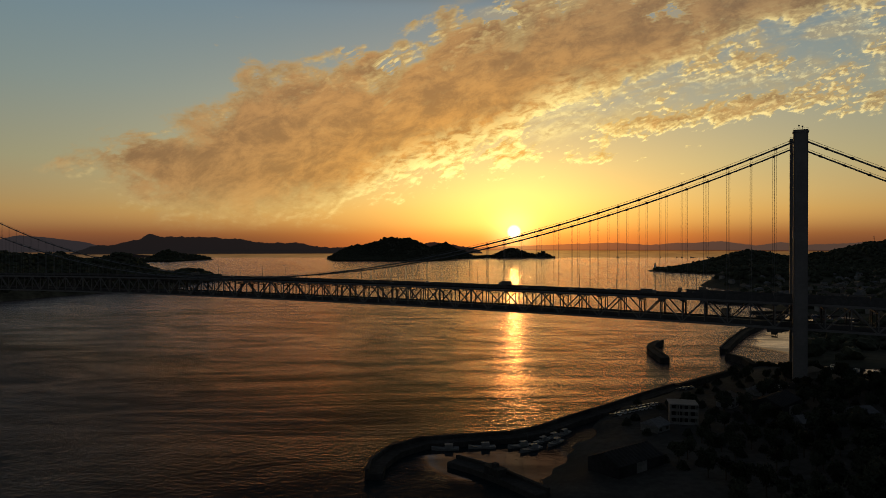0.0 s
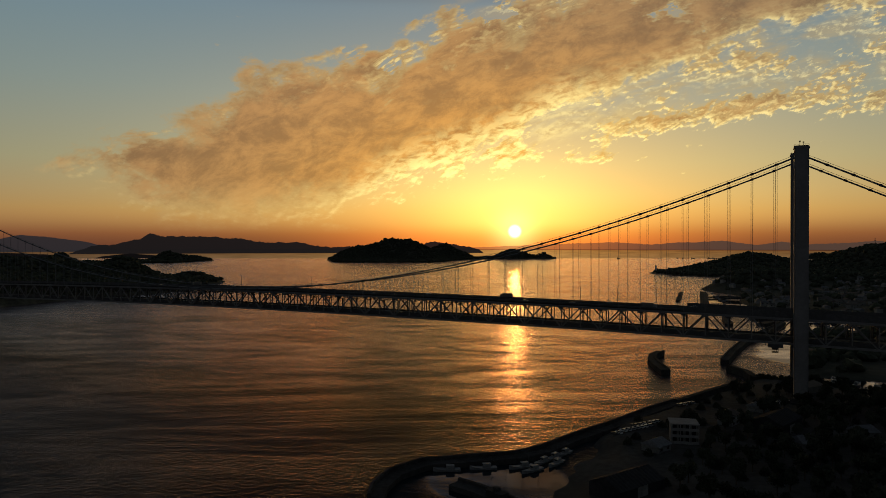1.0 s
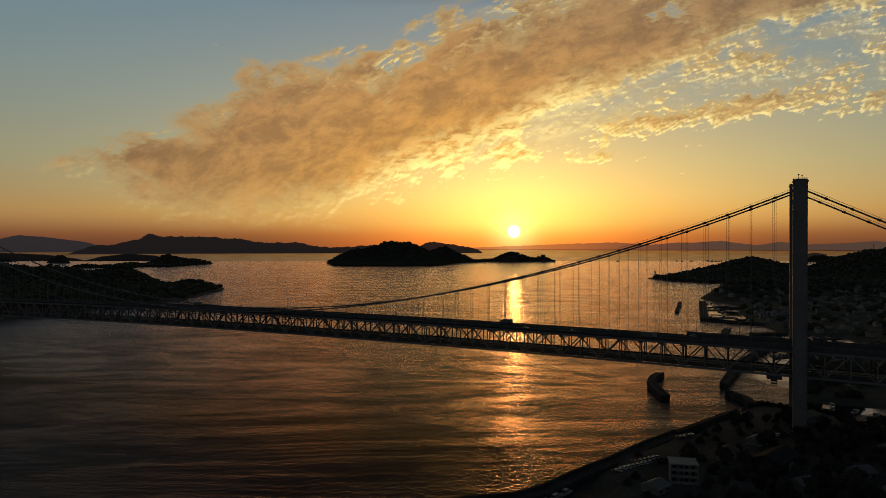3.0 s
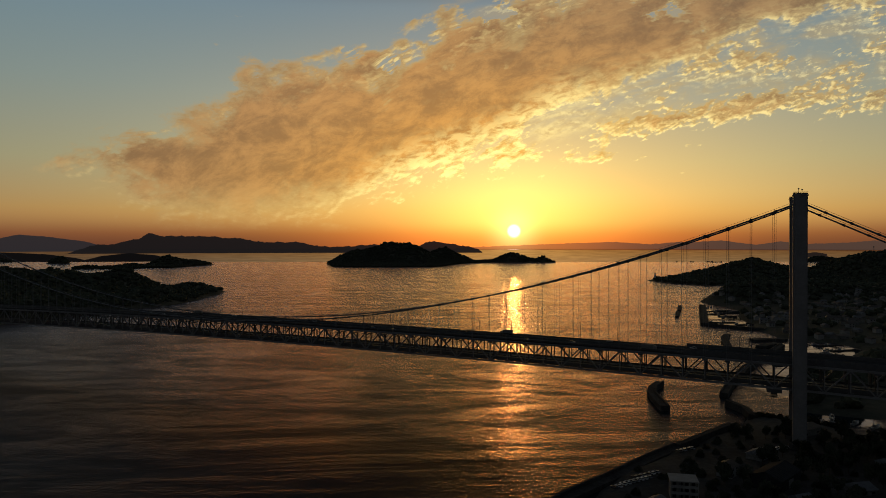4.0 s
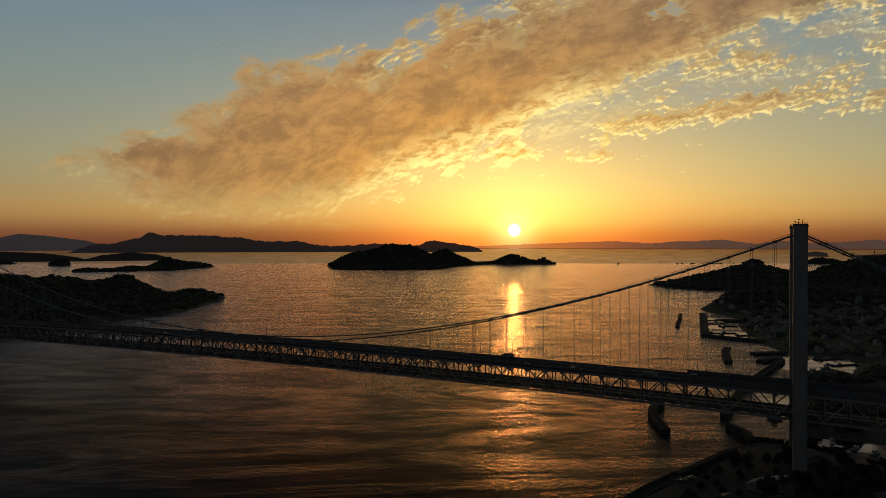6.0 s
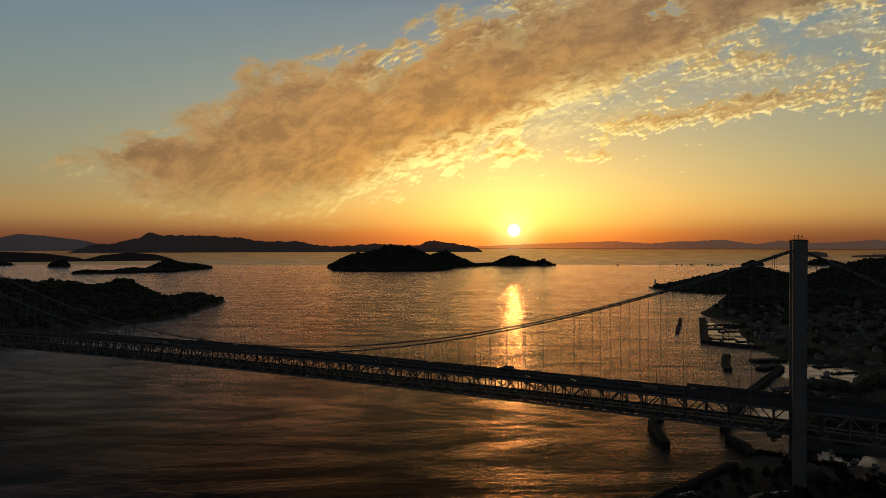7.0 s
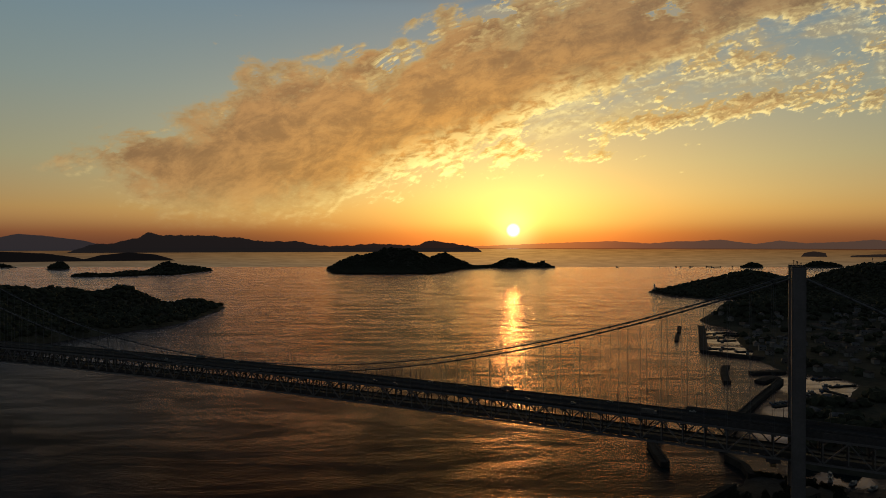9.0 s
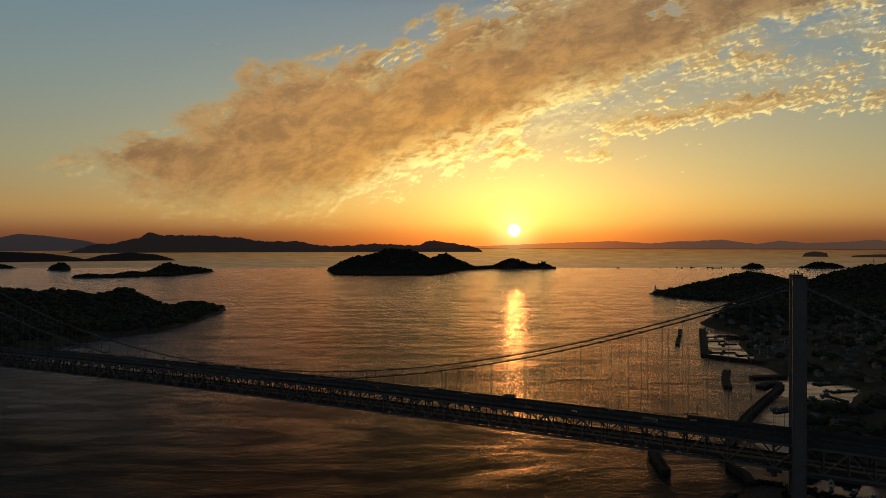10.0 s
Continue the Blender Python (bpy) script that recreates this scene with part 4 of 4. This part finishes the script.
for x, y in ((438.7, 1074.3), (448.8, 1053.9), (461.9, 1077.1), (482.6, 1197.8), (497.4, 1180.3), (504.8, 1198.7), (500.7, 1251.7), (515.4, 1238), (529.3, 1260.8), (526.3, 1306.2), (543.1, 1326.2), (488.6, 1141.7), (502.6, 1163.8), (476.7, 1021.4), (468.4, 1043.7)):
    copy_thing(rng.choice((boat_a, boat_b)), pose(x, y, 0.1, 0, 0, rng.choice((80, 100, -85))))
for k in range(15):                                      # boats moored in rows in the basin beside the tower
    copy_thing(rng.choice((boat_a, boat_b)), pose(352 + k * 6.2 + rng.uniform(-1, 1), 694 + (k * 2.6) + rng.uniform(-2, 2), 0.1, 0, 0, 100 + rng.uniform(-8, 8)))
for x, y, turn in ((413.6, 740.6, 95), (424.3, 750.2, 95), (439.9, 757.8, 90), (450.5, 767.3, 90), (462, 783.5, 10), (476.8, 783.5, 5), (471, 826.2, 10), (485.7, 826.2, 5), (279.1, 468.4, 60), (291.1, 460.6, 40), (299.2, 450.8, 40), (284.9, 478.2, 70)):
    copy_thing(rng.choice((boat_a, boat_b)), pose(x, y, 0.1, 0, 0, turn + rng.uniform(-6, 6)))


def cargo_ship(label, x, y, length, turn):
    ship = thing("cargo_ship", label, "ship", pose(x, y, float(sea_level(x, y)), 0, 0, turn), "ships at anchor")
    wide = length * 0.09
    bm = bmesh.new()
    prism(bm, [(-length / 2, -wide), (length * 0.36, -wide), (length / 2, 0), (length * 0.36, wide), (-length / 2, wide)], -1, 3.5)
    part("hull", bm, SHIP, ship)
    bm = bmesh.new()
    box(bm, -length * 0.46, -length * 0.28, -wide * 0.9, wide * 0.9, 3.5, 7.5)
    box(bm, -length * 0.44, -length * 0.33, -wide * 0.6, wide * 0.6, 7.5, 9)
    part("bridge_house", bm, SHIP, ship)
    for k in (-0.1, 0.15):
        bm = bmesh.new()
        beam(bm, (k * length, 0, 3.5), (k * length, 0, 6.5), 0.8)
        part("mast", bm, DARK_STEEL, ship)
    return ship


for x, y, length, turn in ((1310, 4900, 24, 20), (1640, 4940, 18, 80), (1770, 4950, 18, 30), (1800, 4930, 16, 10), (1890, 4960, 36, 15), (2025, 4965, 50, 5), (2030, 4890, 54, 12), (2075, 4910, 34, 150), (2200, 4960, 28, 60), (2447, 4380, 30, 8)):
    cargo_ship("dark cargo ship lying far out in the sound", x, y, length, turn)


# ---- lighthouse on the headland ----
def lighthouse(x, y, z):
    tower = thing("lighthouse", "small white lighthouse on the rocky point", "lighthouse", pose(x, y, z) @ Matrix.Scale(1.3, 4))
    bm = bmesh.new()
    tube(bm, [(0, 0, -3), (0, 0, 1), (0, 0, 1.05), (0, 0, 14)], [5, 5, 2.6, 2.0], 12)
    part("shaft", bm, LIGHT_PAINT, tower)
    bm = bmesh.new()
    tube(bm, [(0, 0, 14), (0, 0, 14.5)], 3.2, 12)
    part("gallery", bm, LIGHT_PAINT, tower)
    bm = bmesh.new()
    tube(bm, [(0, 0, 14.5), (0, 0, 17), (0, 0, 18.6)], [1.7, 1.7, 0.1], 10)
    part("lantern", bm, DARK_STEEL, tower)


lighthouse(768.2, 2370.5, 4)


# ---- street lamps and traffic on the bridge ----
def on_deck(u, y, up=1.5, turn=0.0):
    return BRIDGE @ pose(u, y, deck_z(u) + up, 0, 0, turn)


def street_lamp():
    lamp = thing("street_lamp", "slim grey steel street lamp on the bridge deck", "street lamp", group="bridge lamps")
    bm = bmesh.new()
    tube(bm, [(0, 0, 0), (0, 0, 5), (0, 0, 10.6)], [0.18, 0.14, 0.10], 6)
    part("pole", bm, DARK_STEEL, lamp)
    bm = bmesh.new()
    tube(bm, [(0, 0, 10.5), (0, 0.8, 11.2), (0, 2.6, 11.6)], [0.09, 0.08, 0.07], 6)
    part("arm", bm, DARK_STEEL, lamp)
    bm = bmesh.new()
    box(bm, -0.2, 0.2, 2.4, 3.5, 11.45, 11.75)
    part("lantern", bm, DARK_STEEL, lamp)
    return lamp


lamp = street_lamp()
lamp.matrix_basis = on_deck(BAY * 0.5, TRUSS_FAR + 1.6)
for k in range(-5, 36):
    u = BAY * 0.5 + 2 * BAY * k
    if k:
        copy_thing(lamp, on_deck(u, TRUSS_FAR + 1.6))


def car(paint, long, high, label):
    ob = thing("car", label, "car")
    bm = bmesh.new()
    box(bm, -long / 2, long / 2, -0.85, 0.85, 0.3, 0.95)
    bmesh.ops.bevel(bm, geom=bm.edges[:], offset=0.12, segments=2, affect="EDGES")
    body = part("body", bm, paint, ob)
    bm = bmesh.new()
    v = [bm.verts.new(p) for p in ((-long * 0.42, -0.78, 0.93), (long * 0.24, -0.78, 0.93), (long * 0.24, 0.78, 0.93), (-long * 0.42, 0.78, 0.93),
                                   (-long * 0.33, -0.65, high), (long * 0.08, -0.65, high), (long * 0.08, 0.65, high), (-long * 0.33, 0.65, high))]
    for f in ((4, 5, 6, 7), (0, 1, 5, 4), (1, 2, 6, 5), (2, 3, 7, 6), (3, 0, 4, 7)):
        bm.faces.new([v[i] for i in f])
    part("cabin_glass", bm, WINDOW, body)
    bm = bmesh.new()
    box(bm, -long * 0.32, long * 0.07, -0.63, 0.63, high - 0.02, high + 0.04)
    part("roof", bm, paint, body)
    for a in (-0.32, 0.32):
        for b in (-0.8, 0.8):
            bm = bmesh.new()
            tube(bm, [(a * long, b - 0.1, 0.32), (a * long, b + 0.1, 0.32)], 0.32, 10)
            part("wheel", bm, RUBBER, ob)
    return ob


def truck(label):
    ob = thing("truck", label, "truck", group="bridge traffic")
    bm = bmesh.new()
    box(bm, -5.2, 2.6, -1.2, 1.2, 1.0, 3.7)
    bmesh.ops.bevel(bm, geom=bm.edges[:], offset=0.08, segments=1, affect="EDGES")
    part("cargo_box", bm, GREY_WALL, ob)
    bm = bmesh.new()
    prism(bm, [(2.75, -1.15), (4.7, -1.15), (4.7, 1.15), (2.75, 1.15)], 0.6, 2.9)
    bmesh.ops.bevel(bm, geom=bm.edges[:], offset=0.2, segments=2, affect="EDGES")
    part("cab", bm, BOAT_WHITE, ob)
    for a in (-4.0, -2.9, 3.6):
        for b in (-1.0, 1.0):
            bm = bmesh.new()
            tube(bm, [(a, b - 0.15, 0.5), (a, b + 0.15, 0.5)], 0.5, 10)
            part("wheel", bm, RUBBER, ob)
    return ob


lanes = [TRUSS_FAR + 5.0, TRUSS_FAR + 8.6, TRUSS_NEAR - 8.6, TRUSS_NEAR - 5.0]
cars = [car(p, 4.3, 1.45, l) for p, l in zip(CAR_PAINTS, ("white parked car", "silver parked car", "black parked car", "dark blue parked car"))]
lorry = truck("box truck driving on the bridge deck")
lorry.matrix_basis = on_deck(196, lanes[0])
for u, lane in ((88, 3), (512, 0)):
    copy_thing(lorry, on_deck(u, lanes[lane], 1.5, 180 * (lane > 1)))
for c, (u, lane) in zip(cars, ((62, 0), (141, 2), (230, 1), (284, 3))):
    c.matrix_basis = on_deck(u, lanes[lane], 1.5, 180 * (lane > 1))
    tagged(c, c["label"].replace("parked car", "car driving on the bridge deck"), group="bridge traffic")
for u, lane in ((118, 0), (174, 3), (262, 0), (305, 2), (372, 1), (420, 3), (466, 0), (540, 2)):
    copy_thing(rng.choice(cars), on_deck(u, lanes[lane], 1.5, 180 * (lane > 1)))


def inspection_gantry():
    ob = thing("inspection_gantry", "dark steel maintenance gantry slung under the truss", "gantry", BRIDGE @ pose(13.5, TRUSS_NEAR - 5, deck_z(13.5) - TRUSS_HIGH - 0.62))
    bm = bmesh.new()
    box(bm, -4.2, 4.2, -6, 6, -2.2, 0)
    part("platform", bm, DARK_STEEL, ob)
    bm = bmesh.new()
    box(bm, -1.8, 1.8, -2.5, 2.5, -4.0, -2.2)
    for a in (-1.7, -0.6, 0.6, 1.7):
        beam(bm, (a, 2.4, -5.6), (a, 2.4, -4.0), 0.16)
        beam(bm, (a, -2.4, -5.6), (a, -2.4, -4.0), 0.16)
    box(bm, -1.8, 1.8, -2.5, 2.5, -5.8, -5.6)
    part("cage", bm, DARK_STEEL, ob)
    bm = bmesh.new()
    box(bm, -12.5, -8.5, -5, 5, -2.0, 0)
    part("trolley", bm, DARK_STEEL, ob)


inspection_gantry()


# ---- buildings ----
def house(label, wide, deep, high, roof_high, wall_mat, roof_mat):
    ob = thing("house", label, "house")
    bm = bmesh.new()
    prism(bm, [(-wide / 2, -deep / 2), (wide / 2, -deep / 2), (wide / 2, deep / 2), (-wide / 2, deep / 2)], -2.5, high)
    wall = part("wall", bm, wall_mat, ob)
    a, b = wide / 2 + 0.6, deep / 2 + 0.6
    bm = bmesh.new()
    v = [bm.verts.new(p) for p in ((-a, -b, high - 0.2), (a, -b, high - 0.2), (a, b, high - 0.2), (-a, b, high - 0.2), (-a * 0.8, 0, high + roof_high), (a * 0.8, 0, high + roof_high))]
    for f in ((0, 1, 5, 4), (2, 3, 4, 5), (1, 2, 5), (3, 0, 4), (3, 2, 1, 0)):
        bm.faces.new([v[i] for i in f])
    part("roof", bm, roof_mat, ob)
    for k in (-0.28, 0.28):
        for row in range(max(1, int(high // 2.8))):
            bm = bmesh.new()
            box(bm, k * wide - 0.9, k * wide + 0.9, -deep / 2 - 0.05, -deep / 2 + 0.05, 0.9 + 2.8 * row, 2.1 + 2.8 * row)
            part("window", bm, WINDOW, wall)
    return ob


homes = [house("two-storey house with a grey tiled roof", 11, 8, 5.6, 2.6, WHITE_WALL, TILE_ROOF), house("low house with a grey tiled roof", 10, 9, 3.2, 2.4, GREY_WALL, TILE_ROOF),
         house("long harbour shed with a rusty metal roof", 22, 11, 4.5, 2.0, GREY_WALL, RUST_ROOF), house("pale plastered house with a tiled roof", 9, 8, 5.8, 2.2, WHITE_WALL, RUST_ROOF)]


def stand(on, x, y):
    z, far = land_height(on, np.array([float(x)]), np.array([float(y)]))
    return float(z[0]), float(far[0])


placed = []


def free(x, y, gap):
    if any((x - a) ** 2 + (y - b) ** 2 < (gap + g) ** 2 for a, b, g in placed):
        return False
    placed.append((x, y, gap))
    return True


first = [(578.9, 1206), (543.2, 1086.4), (526.2, 984.1), (628.9, 1141.7)]
for h, (x, y) in zip(homes, first):
    free(x, y, 8)
    h.matrix_basis = pose(x, y, stand("mainland_ground", x, y)[0], 0, 0, rng.uniform(-30, 30))
    tagged(h, group="harbour town")
count = 0
while count < 175:
    x, y = rng.uniform(300, 1150), rng.uniform(480, 1650)
    z, far = stand("mainland_ground", x, y)
    if far < 14 or z > 26 or x > 0.72 * y + 60 or (y < 700 and rng.random() < 0.5) or not free(x, y, 7.5):
        continue
    copy_thing(rng.choice(homes), pose(x, y, z, 0, 0, rng.choice((0, 90)) + rng.uniform(-25, 25)))
    count += 1


def office(x, y, turn):
    z = stand("near_shore_ground", x, y)[0]
    ob = thing("harbour_office", "three-storey white concrete building with open galleries", "building", pose(x, y, z, 0, 0, turn))
    bm = bmesh.new()
    box(bm, -6.0, 6.0, -3.0, 5, -1.5, 9.3)
    part("wall", bm, GREY_WALL, ob)
    bm = bmesh.new()
    box(bm, -6.6, 6.6, -5.4, 5.6, 9.3, 9.8)
    part("roof", bm, WHITE_WALL, ob)
    for k in range(3):
        bm = bmesh.new()
        v = [bm.verts.new((x, yy, zz + 3.1 * k)) for x in (-6.4, 6.4) for yy, zz in ((-3.0, 0.1), (-5.2, 0.1), (-5.2, 1.4), (-5.0, 1.4), (-5.0, 0.35), (-3.0, 0.35))]
        for i in range(6):
            bm.faces.new((v[i], v[(i + 1) % 6], v[6 + (i + 1) % 6], v[6 + i]))
        bm.faces.new(v[:6][::-1]), bm.faces.new(v[6:])
        part("gallery", bm, WHITE_WALL, ob)
        for j in range(4):
            bm = bmesh.new()
            box(bm, -5.2 + 2.9 * j, -3.5 + 2.9 * j, -3.06, -2.94, 0.9 + 3.1 * k, 2.7 + 3.1 * k)
            part("window", bm, WINDOW, ob)
    for j in range(4):
        bm = bmesh.new()
        box(bm, -6.4 + 4.15 * j, -6.05 + 4.15 * j, -5.3, -4.95, -1.5, 9.3)
        part("column", bm, WHITE_WALL, ob)


office(115.4, 315, -12)


def warehouse(x, y, turn, wide, deep, high, label):
    z = stand("near_shore_ground", x, y)[0]
    ob = thing("warehouse", label, "warehouse", pose(x, y, z, 0, 0, turn))
    bm = bmesh.new()
    a, b = wide / 2, deep / 2
    low = [(-a, -b), (a, -b), (a, b), (-a, b)]
    v = [bm.verts.new((p, q, -2)) for p, q in low] + [bm.verts.new((p, q, high)) for p, q in low] + [bm.verts.new((-a, 0, high + deep * 0.22)), bm.verts.new((a, 0, high + deep * 0.22))]
    for f in ((0, 1, 5, 4), (1, 2, 6, 9, 5), (2, 3, 7, 6), (3, 0, 4, 8, 7), (4, 5, 9, 8), (6, 7, 8, 9), (3, 2, 1, 0)):
        bm.faces.new([v[i] for i in f])
    part("wall", bm, TAR, ob)
    for side in (-1, 1):
        bm = bmesh.new()
        rows = []
        for k in range(int(wide) + 1):                   # ribbed sheet
            up = 0.28 if k % 2 else 0.12
            rows.append((bm.verts.new((-a + k * wide / int(wide), side * (b + 0.5), high - 0.2 + up)), bm.verts.new((-a + k * wide / int(wide), 0, high + deep * 0.22 + up))))
        for p, q in zip(rows, rows[1:]):
            bm.faces.new((p[0], q[0], q[1], p[1]) if side < 0 else (p[1], q[1], q[0], p[0]))
        part("roof", bm, TAR, ob)
    bm = bmesh.new()
    box(bm, -3, 3, -b - 0.08, -b + 0.05, 0, 4.5)
    part("door", bm, GREY_WALL, ob)


warehouse(70.4, 251.5, 35, 26, 15, 4.5, "low dark steel warehouse beside the basin")
warehouse(168.4, 330.8, 42, 26, 15, 6, "long low warehouse in the yard")
bm = bmesh.new()
box(bm, -4, 4, -2, 2, 2.2, 4.6)
hut = thing("hut", "small concrete hut on the inner breakwater", "hut", pose(20, 249, 0, 0, 0, -52.3))
part("wall", bm, CONCRETE, hut)
bm = bmesh.new()
box(bm, -4.3, 4.3, -2.3, 2.3, 4.6, 4.85)
box(bm, -1, 1, -1, 1, 4.85, 6.2)
part("roof", bm, CONCRETE, hut)
for x, y, k, turn in ((98.4, 303.1, 1, 40), (150.3, 345.7, 3, 45), (165.6, 301.1, 1, 20), (200.7, 313, 1, 10), (180.1, 374.3, 1, 42), (234.7, 424.4, 2, 30), (240.4, 350.6, 1, 15), (190.9, 281.3, 1, 30)):
    copy_thing(homes[k], pose(x, y, stand("near_shore_ground", x, y)[0], 0, 0, turn))
    placed.append((x, y, 8))
placed += [(66.4, 248.5, 20), (115.4, 315, 9), (168.4, 330.8, 15), (96.2, 336.8, 8), (198, 390, 9), (146, 391, 6)]

# parked cars in the yard
for x0, y0, dx, dy, count in ((86.2, 330.8, 2.7, 1.6, 9), (100.2, 343.7, 2.8, 1.5, 6), (186, 388, 3.0, 0.6, 8), (140, 388, 3.2, 2.0, 4)):
    for k in range(count):
        x, y = x0 + dx * k, y0 + dy * k
        ob = copy_thing(rng.choice(cars[:3]), pose(x, y, stand("near_shore_ground", x, y)[0], 0, 0, 120 + rng.uniform(-5, 5)))
        tagged(ob, "light-coloured car parked in the harbour yard" if ob["label"][0] in "ws" else "dark car parked in the harbour yard", group="parked cars")


# ---- trees of the near shore ----
def tree(seed, high):
    r = random.Random(seed)
    ob = thing("tree", "dark broadleaf tree on the harbour slope", "tree", group="near trees")
    bm = bmesh.new()
    tube(bm, [(0, 0, -1), (0.1, 0, high * 0.25), (0.2, 0.15, high * 0.55), (0.1, 0.2, high * 0.85)], [0.32, 0.25, 0.17, 0.05], 7)
    for k in range(6):
        a, z = k * 1.05 + r.uniform(-0.3, 0.3), high * r.uniform(0.3, 0.6)
        out = high * r.uniform(0.18, 0.3)
        tube(bm, [(0.1, 0.05, z), (math.cos(a) * out * 0.6, math.sin(a) * out * 0.6, z + out * 0.5), (math.cos(a) * out, math.sin(a) * out, z + out * 0.9)], [0.12, 0.08, 0.03], 5)
    part("trunk", bm, BARK, ob)
    cos, faces = [], []
    for k in range(620):                                 # small leaf sprays in uneven masses round the limbs
        m = r.randrange(9)
        a = m * 2.4
        cx, cy, cz = math.cos(a) * high * 0.2 * (m % 3 + 0.4) / 2, math.sin(a) * high * 0.2 * (m % 3 + 0.4) / 2, high * (0.48 + 0.045 * m)
        d = Vector((r.gauss(0, 1), r.gauss(0, 1), r.gauss(0, 0.8))).normalized() * high * 0.17 * r.uniform(0.5, 1.1)
        c = Vector((cx, cy, cz)) + d
        t1 = Vector((r.gauss(0, 1), r.gauss(0, 1), r.gauss(0, 1))).normalized()
        t2 = t1.orthogonal().normalized()
        s = high * r.uniform(0.035, 0.07)
        i = len(cos)
        cos += [c - t1 * s, c + t2 * s * 0.7, c + t1 * s, c - t2 * s * 0.7]
        faces.append((i, i + 1, i + 2, i + 3))
    data = bpy.data.meshes.new("crown")
    data.from_pydata(cos, [], faces)
    data.materials.append(LEAF)
    part("crown", data, None, ob)
    return ob


trees = [tree(k, h) for k, h in enumerate((9, 7.5, 11))]
for k, t in enumerate(trees):
    x, y = 330 + 22 * k, 330 - 9 * k
    t.matrix_basis = pose(x, y, stand("near_shore_ground", x, y)[0])


def bush(seed):
    r = random.Random(seed)
    ob = thing("bush", "dark leafy shore bush beside the harbour", "bush", group="shore bushes")
    cos, faces = [], []
    for k in range(420):
        a, d = r.uniform(0, math.tau), r.uniform(0, 1) ** 0.6
        c = Vector((math.cos(a) * d * 2.6, math.sin(a) * d * 2.2, r.uniform(0.0, 1.0) * 3.0 * (1.15 - d * d)))
        t1 = Vector((r.gauss(0, 1), r.gauss(0, 1), r.gauss(0, 1))).normalized()
        t2 = t1.orthogonal().normalized()
        w = r.uniform(0.2, 0.45)
        i = len(cos)
        cos += [c - t1 * w, c + t2 * w * 0.7, c + t1 * w, c - t2 * w * 0.7]
        faces.append((i, i + 1, i + 2, i + 3))
    data = bpy.data.meshes.new("foliage")
    data.from_pydata(cos, [], faces)
    data.materials.append(LEAF)
    part("foliage", data, None, ob)
    bm = bmesh.new()
    for k in range(4):
        a = k * 1.6
        tube(bm, [(0, 0, -0.6), (math.cos(a) * 0.6, math.sin(a) * 0.5, 0.8), (math.cos(a) * 1.4, math.sin(a) * 1.2, 1.8)], [0.09, 0.06, 0.02], 5)
    part("stems", bm, BARK, ob)
    return ob


bushes = [bush(70 + k) for k in range(3)]
for k, t in enumerate(bushes):
    x, y = 222 + 5 * k, 474 + 2 * k
    t.matrix_basis = pose(x, y, stand("near_shore_ground", x, y)[0])
for k in range(46):
    x = rng.uniform(206, 268)
    y = 478 - abs(x - 230) * 0.75 + rng.uniform(-9, 5)
    z, far = stand("near_shore_ground", x, y)
    if far > 2:
        copy_thing(rng.choice(bushes), pose(x, y, z, 0, 0, rng.uniform(0, 360)))
for k in range(260):                                     # scrub among the yards
    x, y = rng.uniform(60, 300), rng.uniform(225, 440)
    z, far = stand("near_shore_ground", x, y)
    if far > 8 and free(x, y, 1.6):
        copy_thing(rng.choice(bushes), pose(x, y, z, 0, 0, rng.uniform(0, 360)))
count = 0
while count < 270:
    x, y = rng.uniform(90, 420), rng.uniform(150, 440)
    z, far = stand("near_shore_ground", x, y)
    wild = x - 0.55 * y > rng.uniform(-75, 30)
    if far < 10 or not wild or x > 0.75 * y + 30 or not free(x, y, 2.2):
        continue
    copy_thing(rng.choice(trees), pose(x, y, z, 0, 0, rng.uniform(0, 360)))
    count += 1


def radio_mast(x, y):
    z = stand("mainland_ground", x, y)[0]
    ob = thing("radio_mast", "thin steel radio mast on the wooded hilltop", "mast", pose(x, y, z))
    bm = bmesh.new()
    for a, b in ((-1.2, -0.8), (1.2, -0.8), (0, 1.2)):
        beam(bm, (a, b, -1), (a * 0.3, b * 0.3, 31), 0.5)
    for k in range(8):
        h = 3 + 3.6 * k
        w = 1 - 0.7 * h / 31
        beam(bm, (-1.2 * w, -0.8 * w, h), (1.2 * w, -0.8 * w, h), 0.3)
        beam(bm, (1.2 * w, -0.8 * w, h), (0, 1.2 * w, h), 0.3)
    part("lattice", bm, DARK_STEEL, ob)
    for k in (24, 29):
        bm = bmesh.new()
        tube(bm, [(-1.5, -1.2, k), (-1.5, -1.8, k)], [1.9, 1.9], 10)
        part("dish", bm, STEEL, ob)


radio_mast(1543.9, 2344.2)
